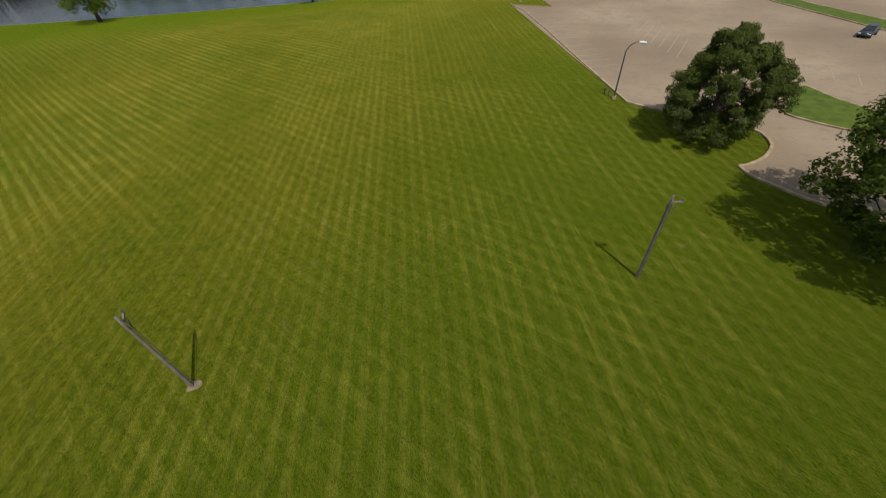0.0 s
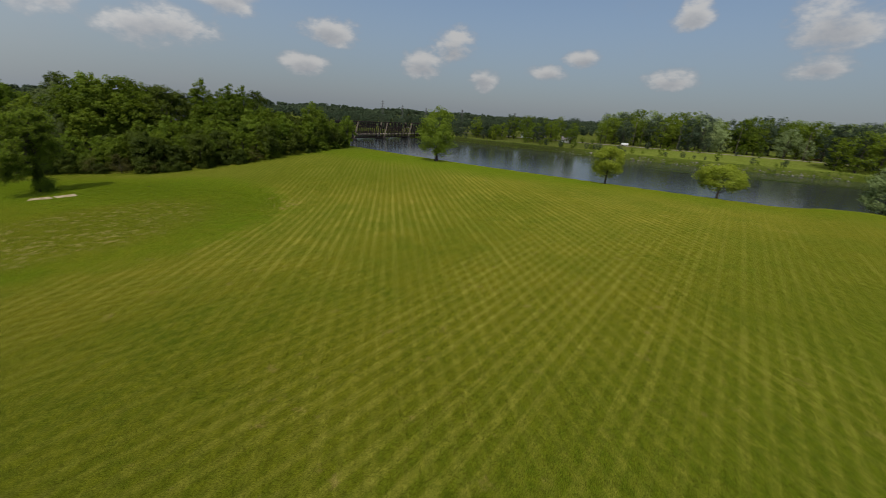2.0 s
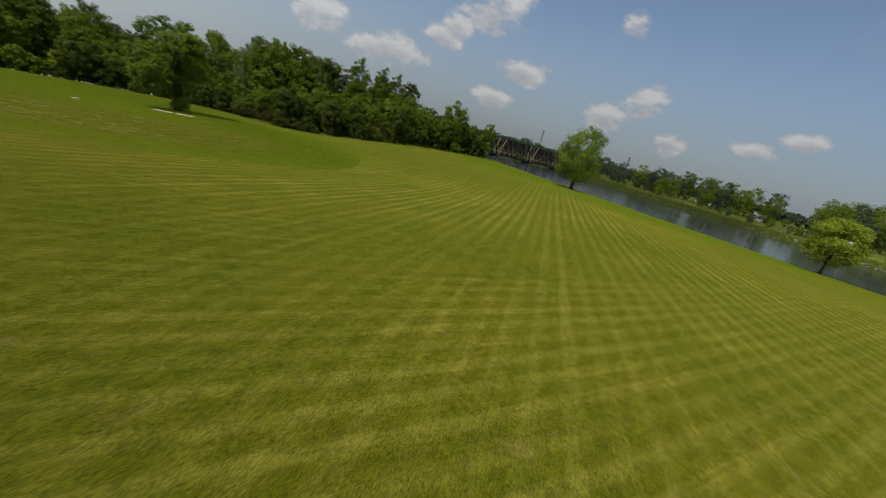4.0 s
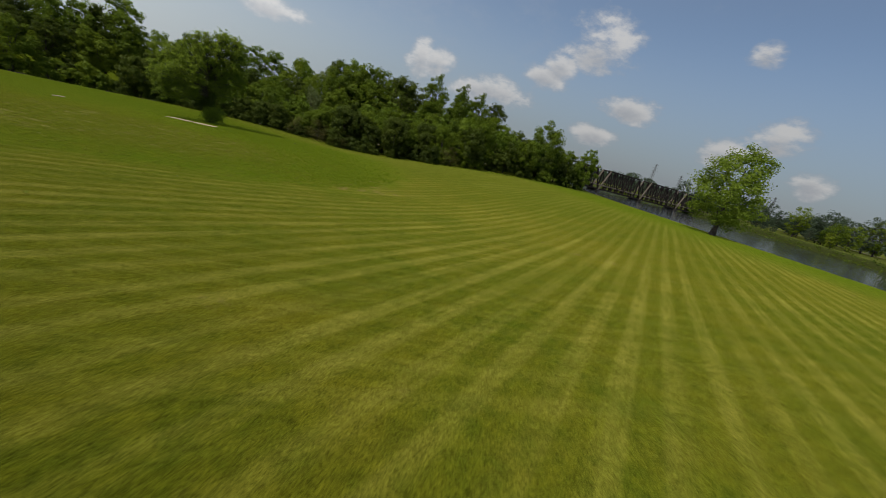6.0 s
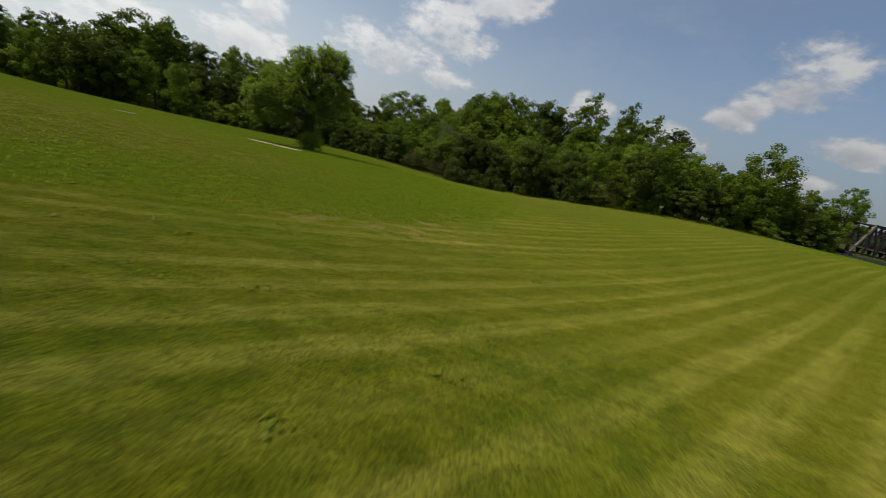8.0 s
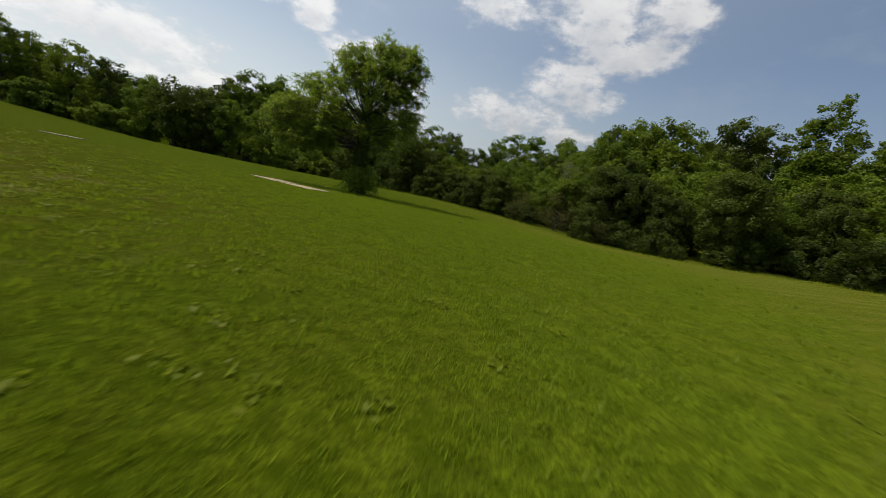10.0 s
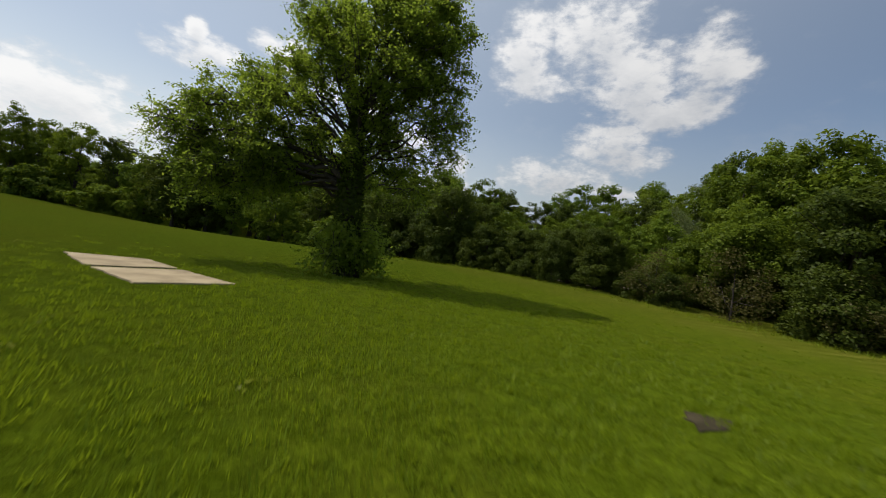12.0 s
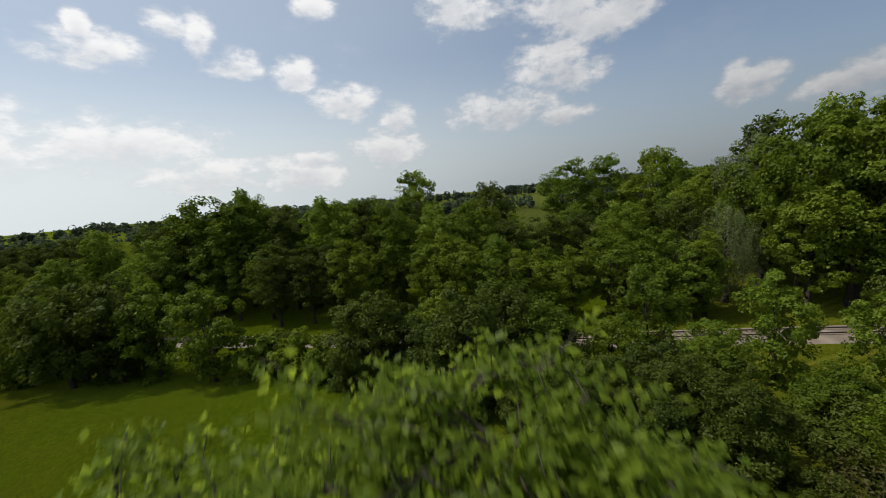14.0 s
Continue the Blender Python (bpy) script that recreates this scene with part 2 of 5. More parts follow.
    grassy = blend(nt, calc(nt, "MULTIPLY", ramp(nt, calc(nt, "ADD", px, calc(nt, "MULTIPLY", blot, 16.0)), -28.0, 6.0), 0.7), grassy, (0.080, 0.118, 0.007))
    rough_green = blend(nt, ramp(nt, tuft, 0.3, 0.72), ROUGH_DARK, ROUGH_LIGHT)
    rough_green = blend(nt, calc(nt, "MULTIPLY", dry, calc(nt, "ADD", 0.32, calc(nt, "MULTIPLY", ramp(nt, px, -116.0, -88.0), 0.34))), rough_green, LAWN_WARM)
    base = blend(nt, mown, rough_green, grassy)
    base = blend(nt, calc(nt, "MULTIPLY", straw, 0.75), base, LAWN_STRAW)
    # worn, thin turf: tan earth shows between the blades
    bare = calc(nt, "MULTIPLY", calc(nt, "MULTIPLY", ramp(nt, noise_at(nt, pos, 0.5, 5.0, 0.65), 0.6, 0.74), ramp(nt, patch, 0.42, 0.6)), calc(nt, "MULTIPLY", mown, 0.5))
    near = None
    for cx, cy, rx, ry, turn in ((-98.3, 53.0, 0.8, 0.45, 110), (-103.5, 50.9, 1.2, 0.5, 140), (-95.0, 51.5, 1.3, 0.4, 10), (-96.1, 54.4, 0.7, 0.35, 100), (-93.6, 54.1, 1.0, 0.4, 0), (-95.0, 55.6, 0.9, 0.35, 60), (-91.5, 53.0, 1.4, 0.5, 20), (-97.0, 56.6, 0.8, 0.3, 45)):
        spot = oval(nt, px, py, cx, cy, rx, ry, turn)
        near = spot if near is None else calc(nt, "MINIMUM", near, spot)
    worn = ramp(nt, calc(nt, "ADD", near, calc(nt, "MULTIPLY", calc(nt, "SUBTRACT", noise_at(nt, pos, 1.8, 6.0, 0.75), 0.5), 7.0)), 1.5, 0.2)
    thin = ramp(nt, calc(nt, "ADD", oval(nt, px, py, -96.5, 53.0, 8.0, 4.5, 150.0), calc(nt, "MULTIPLY", calc(nt, "SUBTRACT", blot, 0.5), 2.5)), 1.2, 0.3)
    worn = calc(nt, "MAXIMUM", worn, calc(nt, "MULTIPLY", thin, calc(nt, "MULTIPLY", ramp(nt, noise_at(nt, pos, 1.1, 6.0, 0.75), 0.5, 0.66), 0.75)))
    bare = calc(nt, "MAXIMUM", bare, calc(nt, "MULTIPLY", worn, ramp(nt, clump, 0.38, 0.56)))
    base = blend(nt, calc(nt, "MULTIPLY", bare, 0.66), base, (0.36, 0.225, 0.10))
    # weedy ground with dry pale seed heads
    weedy = ramp(nt, calc(nt, "ADD", oval(nt, px, py, -82.0, 26.0, 27.0, 15.0, 160.0), calc(nt, "MULTIPLY", calc(nt, "SUBTRACT", blot, 0.5), 1.6)), 1.1, 0.5)
    base = blend(nt, calc(nt, "MULTIPLY", weedy, 0.7), base, (0.132, 0.122, 0.011))
    heads = calc(nt, "MULTIPLY", weedy, ramp(nt, noise_at(nt, pos, 0.6, 7.0, 0.75), 0.5, 0.62))
    base = blend(nt, calc(nt, "MULTIPLY", heads, 0.68), base, (0.38, 0.31, 0.11))
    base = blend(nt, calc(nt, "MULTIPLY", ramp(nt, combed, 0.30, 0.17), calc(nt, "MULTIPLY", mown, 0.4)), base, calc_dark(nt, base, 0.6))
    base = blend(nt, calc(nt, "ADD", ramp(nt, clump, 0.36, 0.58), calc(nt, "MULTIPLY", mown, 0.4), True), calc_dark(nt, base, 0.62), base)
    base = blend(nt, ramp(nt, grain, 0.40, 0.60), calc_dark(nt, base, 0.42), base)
    # shadows between the clumps of the rough part, painted as dark green gaps
    tuft_shade = calc(nt, "MULTIPLY", calc(nt, "SUBTRACT", 1.0, mown), ramp(nt, noise_at(nt, pos, 2.6, 5.0, 0.7), 0.52, 0.4))
    base = blend(nt, calc(nt, "MULTIPLY", tuft_shade, 0.65), base, (0.035, 0.055, 0.001))
    base = blend(nt, calc(nt, "MULTIPLY", ramp(nt, across, 215.0, 250.0), 0.8), base, blend(nt, ramp(nt, blot, 0.35, 0.65), (0.058, 0.078, 0.012), (0.105, 0.120, 0.030)))
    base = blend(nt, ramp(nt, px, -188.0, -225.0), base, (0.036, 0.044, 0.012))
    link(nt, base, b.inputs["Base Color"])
    relief(nt, b, calc(nt, "ADD", calc(nt, "MULTIPLY", tuft, calc(nt, "SUBTRACT", 0.5, calc(nt, "MULTIPLY", mown, 0.3))), calc(nt, "ADD", calc(nt, "MULTIPLY", clump, 0.4), calc(nt, "MULTIPLY", grain, 0.3))), 0.6, 0.15)
    return m


def calc_dark(nt, colour, value):
    n = node(nt, "HueSaturation", Value=value)
    link(nt, colour, n.inputs["Color"])
    return n.outputs[0]


LAWN_DARK, LAWN_MID, LAWN_WARM, LAWN_STRAW = (0.056, 0.082, 0.005), (0.107, 0.124, 0.008), (0.178, 0.146, 0.012), (0.315, 0.290, 0.050)
ROUGH_DARK, ROUGH_LIGHT = (0.050, 0.096, 0.003), (0.130, 0.194, 0.006)
M_LAWN = lawn_material()
M_BARK = plain("bark", (0.026, 0.021, 0.016), (0.080, 0.066, 0.052), 0.95, 2.0, 14.0, 0.8)
M_LEAF = foliage("leaves", (0.043, 0.077, 0.006), (0.152, 0.200, 0.014))
M_LEAF_DARK = foliage("dark_leaves", (0.027, 0.046, 0.006), (0.086, 0.112, 0.013))
M_LEAF_YELLOW = foliage("yellow_green_leaves", (0.135, 0.185, 0.010), (0.29, 0.33, 0.035))
M_LEAF_FRESH = foliage("fresh_leaves", (0.056, 0.102, 0.008), (0.170, 0.230, 0.020))
M_LEAF_PALE = foliage("pale_leaves", (0.075, 0.105, 0.03), (0.17, 0.20, 0.075))
M_LEAF_GREY = foliage("silver_leaves", (0.13, 0.18, 0.06), (0.29, 0.35, 0.145))
M_NEEDLE = foliage("needles", (0.020, 0.036, 0.005), (0.066, 0.092, 0.013), 0.2)
M_ASPHALT = plain("worn_asphalt", (0.21, 0.175, 0.135), (0.30, 0.255, 0.20), 0.9, 0.15, 9.0, 0.3)
M_CONCRETE = plain("concrete", (0.20, 0.150, 0.085), (0.43, 0.345, 0.215), 0.9, 0.8, 12.0, 0.4, by_object=0.2)
M_PAINT = plain("worn_line_paint", (0.22, 0.18, 0.13), (0.33, 0.285, 0.225), 0.8, 2.0, 20.0, 0.1)
M_STEEL = plain("galvanised_steel", (0.35, 0.36, 0.36), (0.5, 0.51, 0.5), 0.45, 3.0, 30.0, 0.1, 0.5, 0.7)
M_POST = plain("dull_grey_steel", (0.06, 0.06, 0.06), (0.12, 0.12, 0.115), 0.6, 1.0, 12.0, 0.1, 0.4, 0.3)
M_RUST = plain("rusty_steel", (0.011, 0.008, 0.007), (0.030, 0.019, 0.016), 0.85, 0.6, 8.0, 0.4)
M_RUST_RED = plain("red_rust", (0.05, 0.024, 0.019), (0.10, 0.045, 0.035), 0.85, 0.6, 8.0, 0.4)
M_STONE = plain("grey_stone", (0.22, 0.20, 0.17), (0.42, 0.39, 0.34), 0.9, 1.2, 10.0, 0.5, by_object=0.5)
M_PIER = plain("stained_stone", (0.03, 0.026, 0.022), (0.09, 0.078, 0.065), 0.9, 0.6, 8.0, 0.5)
M_TRACK_SOIL = plain("tan_soil", (0.13, 0.10, 0.06), (0.24, 0.19, 0.12), 0.95, 1.5, 14.0, 0.6)
M_TIMBER = plain("weathered_wood", (0.10, 0.08, 0.06), (0.22, 0.18, 0.14), 0.9, 1.0, 18.0, 0.4)
M_WHITE = plain("white_paint", (0.62, 0.62, 0.6), (0.8, 0.8, 0.78), 0.5, 2.0, 20.0, 0.05)
M_SHORE_STONE = plain("dull_shore_stone", (0.12, 0.11, 0.09), (0.26, 0.24, 0.20), 0.9, 1.2, 10.0, 0.5, by_object=0.5)
# leaves far off: the haze of the distance is mixed into their green
M_LEAF_HAZED = foliage("distant_leaves", (0.034, 0.056, 0.030), (0.072, 0.096, 0.050))
M_LEAF_DRY = foliage("dry_leaves", (0.055, 0.057, 0.012), (0.12, 0.108, 0.03))
M_ROOF = plain("grey_shingles", (0.12, 0.11, 0.10), (0.22, 0.2, 0.19), 0.9, 1.5, 12.0, 0.3)
M_SOIL = plain("dark_soil", (0.030, 0.027, 0.016), (0.080, 0.066, 0.040), 1.0, 2.0, 14.0, 0.6, 0.0)


def water_material():
    m, nt, b, pos = material("river_water", 0.1, 0.28)
    w = noise_at(nt, pos, 0.12, 3.0)
    link(nt, blend(nt, w, (0.018, 0.022, 0.024), (0.032, 0.036, 0.036)), b.inputs["Base Color"])
    mp = node(nt, "Mapping")
    mp.inputs["Scale"].default_value = (0.9, 0.35, 1.0)
    link(nt, pos, mp.inputs["Vector"])
    relief(nt, b, noise_at(nt, mp.outputs[0], 1.3, 4.0, 0.6), 0.35, 0.12)
    return m


M_WATER = water_material()

# ---- mesh helpers ----
WATER_Z = -2.8


def smooth01(x, lo, hi):
    f = np.clip((np.asarray(x, float) - lo) / (hi - lo), 0, 1)
    return f * f * (3 - 2 * f)


SWELLS = [(-160, -60, 140, -1.52), (0, 0, 60, 1.2), (-140, -80, 140, -1.37), (-100, 60, 35, -1.23), (-140, -80, 95, -2.08), (-40, -60, 35, 0.93),
          (40, 80, 140, 0.8), (-100, -80, 35, -1.4), (-100, 40, 35, -0.71), (-180, -100, 140, -2.28), (-100, 40, 60, -0.9), (-90, -22, 40, -0.9), (-121, 4, 20, -0.5), (-153, 26, 23, -1.5), (-149, 12, 20, -0.8)]


def along_across(x, y):
    return 0.8 * x + 0.6 * y, -0.6 * x + 0.8 * y


def near_bank(u):
    return 178.0 - 0.12 * np.clip(u, -300, 160) + 0.0005 * np.clip(u, -130, 130) ** 2


def far_bank(u):
    return near_bank(u) + 128.0 + 0.12 * np.clip(u, -200, 200)


def rail_height(s):
    """The track climbs towards the bridge."""
    return -7.6 + np.where(np.asarray(s) < 0, 0.03, 0.0525) * np.clip(s, -150, 160)


def ground_height(x, y):
    """Lawn with soft swells, the level car park, the river's bed, and the rising far side."""
    x, y = np.asarray(x, float), np.asarray(y, float)
    z = -0.59 + sum(d * np.exp(-((x - cx) ** 2 + (y - cy) ** 2) / r ** 2) for cx, cy, r, d in SWELLS)
    lot = smooth01((x + 1.7) * 0.859 + (y - 90) * 0.512, -16, -2) * smooth01(y, 45, 65)
    z = z * (1 - lot)
    u, v = along_across(x, y)
    z = z - 1.0 * smooth01(v, near_bank(u) - 50, near_bank(u)) * (1 - lot)
    s = (x + 162.5) * -0.69 + (y + 23.3) * 0.724
    side = np.abs((x + 162.5) * 0.724 + (y + 23.3) * 0.69)
    bedding = (1 - smooth01(side, 4.0, 26.0)) * smooth01(s, -260, -180)
    z = z * (1 - bedding) + (rail_height(s) - 0.45) * bedding
    u, v = along_across(x, y)
    nb, fb = near_bank(u), far_bank(u)
    bed = smooth01(v, nb, nb + 5)
    z = z * (1 - bed) - 5.0 * bed
    rise = smooth01(v, fb - 5, fb + 3)
    far = 0.3 + 1.7 * smooth01(v, fb + 5, fb + 60) + 10 * smooth01(v, fb + 150, fb + 1200)
    return z * (1 - rise) + far * rise


def gz(x, y):
    return float(ground_height(x, y))


def link_mesh(name, verts, faces, mats, index=None, smooth=False, parent=None, label=""):
    """One mesh object out of arrays: faces is an array of quads or triangles, or a list."""
    me = bpy.data.meshes.new(name)
    if isinstance(faces, np.ndarray) and len(faces):
        n, k = faces.shape
        me.vertices.add(len(verts))
        me.vertices.foreach_set("co", np.asarray(verts, np.float32).ravel())
        me.loops.add(n * k)
        me.loops.foreach_set("vertex_index", faces.astype(np.int32).ravel())
        me.polygons.add(n)
        me.polygons.foreach_set("loop_start", np.arange(0, n * k, k, dtype=np.int32))
        me.update(calc_edges=True)
    else:
        me.from_pydata([tuple(v) for v in verts], [], [tuple(f) for f in faces])
    for m in mats if isinstance(mats, (list, tuple)) else [mats]:
        me.materials.append(m)
    if index is not None:
        me.polygons.foreach_set("material_index", np.asarray(index, np.int32))
    if smooth:
        me.polygons.foreach_set("use_smooth", np.ones(len(me.polygons), bool))
    me.validate()
    ob = new(name, me)
    if parent is not None:
        ob.parent = parent
    return tagged(ob, label)


def part(name, bm, mat, parent, label="", smooth=False):
    """Links a bmesh as one mesh object under a thing or a part."""
    me = bpy.data.meshes.new(name)
    bm.to_mesh(me)
    bm.free()
    me.materials.append(mat)
    if smooth:
        me.polygons.foreach_set("use_smooth", np.ones(len(me.polygons), bool))
    ob = new(name, me)
    ob.parent = parent
    return tagged(ob, label)


def thing(name, label, category, x, y, z=None, rz=0.0, group="", kind=""):
    ob = new(name)
    ob.empty_display_size = 0.5
    ob.matrix_basis = pose(x, y, gz(x, y) if z is None else z, 0, 0, rz)
    return tagged(ob, label, category, group, kind)


def bm_box(sx, sy, sz, at=(0, 0, 0), bevel=0.0, turn=None, bm=None):
    """A bevelled block, sizes in full, standing on at."""
    bm = bm or bmesh.new()
    m = Matrix.Translation(at) @ (turn or Matrix()) @ Matrix.Translation((0, 0, sz / 2)) @ Matrix.Diagonal((sx, sy, sz, 1))
    made = bmesh.ops.create_cube(bm, size=1.0, matrix=m)
    if bevel:
        edges = list({e for v in made["verts"] for e in v.link_edges})
        bmesh.ops.bevel(bm, geom=edges, offset=bevel, segments=2, affect="EDGES")
    return bm


def beam(a, b, w, h, bm=None):
    """A bar of section w x h from a to b."""
    a, b = Vector(a), Vector(b)
    d = b - a
    turn = d.to_track_quat("Z", "X").to_matrix().to_4x4()
    bm = bm or bmesh.new()
    bmesh.ops.create_cube(bm, size=1.0, matrix=Matrix.Translation((a + b) / 2) @ turn @ Matrix.Diagonal((w, h, d.length, 1)))
    return bm


def tube(points, radii, sides=8):
    """A tapering tube along points: vertices and quads."""
    pts = np.asarray(points, float)
    d = np.gradient(pts, axis=0)
    d /= np.linalg.norm(d, axis=1)[:, None] + 1e-9
    ref = np.eye(3)[int(np.argmin(np.abs(d).max(axis=0)))]
    a = np.cross(d, ref)
    a /= np.linalg.norm(a, axis=1)[:, None] + 1e-9
    b = np.cross(d, a)
    ang = np.linspace(0, 2 * np.pi, sides, endpoint=False)
    ring = a[:, None] * np.cos(ang)[None, :, None] + b[:, None] * np.sin(ang)[None, :, None]
    v = (pts[:, None] + ring * np.asarray(radii, float)[:, None, None]).reshape(-1, 3)
    n = len(pts)
    i, j = np.meshgrid(np.arange(n - 1), np.arange(sides), indexing="ij")
    k = (j + 1) % sides
    f = np.stack([i * sides + j, i * sides + k, (i + 1) * sides + k, (i + 1) * sides + j], -1).reshape(-1, 4)
    return v, f


def gather(pieces):
    vs, fs, n = [], [], 0
    for v, f in pieces:
        vs.append(v), fs.append(f + n)
        n += len(v)
    return np.concatenate(vs), np.concatenate(fs)


def curve_to(a, b, sag, rng, n=6, jitter=0.06):
    """A bent line from a to b that rises first and droops by sag."""
    a, b = np.asarray(a, float), np.asarray(b, float)
    t = np.linspace(0, 1, n)[:, None]
    p = a + (b - a) * t
    p[:, 2] += sag * np.sin(np.pi * t[:, 0])
    p[1:-1] += rng.normal(0, jitter * np.linalg.norm(b - a), (n - 2, 3))
    return p


def leaves_at(pts, out, size, rng, slim=0.55):
    """Leaf-shaped quads at pts that face roughly along out."""
    n = len(pts)
    nrm = out + rng.normal(0, 0.45, (n, 3))
    nrm[:, 2] += 0.35
    nrm /= np.linalg.norm(nrm, axis=1)[:, None] + 1e-9
    t = np.cross(nrm, rng.normal(0, 1, (n, 3)))
    t /= np.linalg.norm(t, axis=1)[:, None] + 1e-9
    s = np.cross(nrm, t)
    L = (size * rng.uniform(0.6, 1.3, n))[:, None]
    v = np.stack([pts - t * L * 0.5, pts + s * L * slim * 0.5 - nrm * L * 0.12, pts + t * L * 0.5, pts - s * L * slim * 0.5 - nrm * L * 0.12], 1).reshape(-1, 3)
    return v, np.arange(4 * n).reshape(-1, 4)


def small_leaves(pts, out, size, rng, slim=0.55):
    """Leaves as single triangles, for trees that stay some way off."""
    n = len(pts)
    nrm = out + rng.normal(0, 0.5, (n, 3))
    nrm[:, 2] += 0.35
    nrm /= np.linalg.norm(nrm, axis=1)[:, None] + 1e-9
    t = np.cross(nrm, rng.normal(0, 1, (n, 3)))
    t /= np.linalg.norm(t, axis=1)[:, None] + 1e-9
    s = np.cross(nrm, t)
    L = (size * rng.uniform(0.6, 1.3, n))[:, None]
    v = np.stack([pts - t * L * 0.4 + s * L * slim * 0.5, pts - t * L * 0.4 - s * L * slim * 0.5, pts + t * L * 0.6 - nrm * L * 0.1], 1).reshape(-1, 3)
    return v, np.arange(3 * n).reshape(-1, 3)


def crown_clumps(rng, n, rx, ry, z0, z1, lump=0.35, fill=0.45):
    """Clump centres of an uneven crown between z0 and z1: several leafy boughs round the middle."""
    d = rng.normal(0, 1, (n, 3))
    d /= np.linalg.norm(d, axis=1)[:, None]
    boughs = rng.normal(0, 1, (9, 3))
    boughs /= np.linalg.norm(boughs, axis=1)[:, None]
    near = np.max(d @ boughs.T, axis=1)
    waves = np.clip((near - 0.72) * 2.2, -0.7, 0.5)
    r = (fill + (1 - fill) * rng.uniform(0, 1, n) ** 0.4) * (1 + lump * waves)
    half = (z1 - z0) / 2
    return np.stack([d[:, 0] * rx * r, d[:, 1] * ry * r, (z0 + z1) / 2 + d[:, 2] * half * r], 1)


def lobed_clumps(rng, n, rx, ry, z0, z1, lobes):
    """Clump centres of a crown that swells into rounded lobes, and the way each clump faces."""
    half = (z1 - z0) / 2
    turn = np.arange(lobes) * 2.39996 + rng.uniform(0, 6.28)
    up = np.linspace(-0.95, 1.0, lobes) + rng.normal(0, 0.08, lobes)
    flat = np.sqrt(np.clip(1 - np.clip(up, -1, 1) ** 2, 0, 1))
    reach = rng.uniform(0.52, 0.84, lobes)
    mid = np.stack([np.cos(turn) * flat * rx * reach, np.sin(turn) * flat * ry * reach, (z0 + z1) / 2 + up * half * reach], 1)
    size = rng.uniform(0.30, 0.46, lobes)
    i = rng.choice(lobes, n, p=size ** 2 / np.sum(size ** 2))
    d = rng.normal(0, 1, (n, 3))
    d[:, 2] += 0.35
    d /= np.linalg.norm(d, axis=1)[:, None]
    r = (size[i] * rng.uniform(0.35, 1.0, n) ** 0.4)[:, None]
    p = mid[i] + d * r * np.array([rx, ry, min(half, 1.25 * rx)])
    p[:, 2] = z0 + (p[:, 2] - z0) * (z1 - z0) / (np.quantile(p[:, 2], 0.985) - z0)
    p[:, :2] *= 0.97 * rx / np.quantile(np.hypot(p[:, 0], p[:, 1]), 0.95)
    return p, d


TREES = {}


def tree_meshes(key, seed, h, rx, z0, clumps, per, leaf, spread, trunk_r, limbs=9, slim=0.6, lump=0.35, fill=0.45, hang=0.0, flat=0.7, taper=0.0, lobes=0):
    rng = np.random.default_rng(seed)
    ry = rx * rng.uniform(0.85, 1.1)
    if lobes:
        c, face = lobed_clumps(rng, clumps, rx, ry, z0, h, lobes)
    else:
        c = crown_clumps(rng, clumps, rx, ry, z0, h, lump, fill)
        face = c - np.array([0, 0, (z0 + h) / 2])
    c[:, :2] *= (1 - taper * np.clip((c[:, 2:] - z0) / (h - z0), 0, 1) ** 1.3)
    off = rng.normal(0, 1, (clumps, per, 3))
    off /= np.linalg.norm(off, axis=2)[..., None]
    off *= (rng.uniform(0.25, 1, (clumps, per, 1)) ** 0.5) * spread * rng.uniform(0.6, 1.3, (clumps, 1, 1))
    off[..., 2] *= flat
    if hang:
        off[..., 2] = off[..., 2] * 0.5 - rng.uniform(0, hang, (clumps, per))
        off[..., :2] *= 0.45
    p = (c[:, None] + off).reshape(-1, 3)
    p[:, 2] = np.maximum(p[:, 2], 0.15)
    outw = (off + (0.9 if lobes else 0.5) * spread * (face / (np.linalg.norm(face, axis=1)[:, None] + 0.1))[:, None]).reshape(-1, 3)
    outw /= np.linalg.norm(outw, axis=1)[:, None] + 1e-9
    crown = small_leaves(p, outw, leaf, rng, slim)
    lean = rng.normal(0, 0.03 * h, 2)
    top = 0.78 * h
    tz = np.linspace(-0.3, top, 8)
    tp = np.stack([lean[0] * (tz / h) ** 2, lean[1] * (tz / h) ** 2, tz], 1)
    tr = trunk_r * (1 - 0.8 * np.clip(tz / top, 0, 1)) * (1 + 0.5 * np.exp(-np.maximum(tz, 0) / 0.5))
    wood = [tube(tp, tr, 9)]
    for i in rng.choice(clumps, min(limbs, clumps), replace=False):
        s = rng.uniform(0.25, 0.7) * min(c[i, 2], top)
        a = np.array([np.interp(s, tz, tp[:, 0]), np.interp(s, tz, tp[:, 1]), s])
        wood.append(tube(curve_to(a, c[i], 0.06 * h, rng), np.linspace(trunk_r * 0.34, trunk_r * 0.06, 6), 5))
    return gather(wood), crown


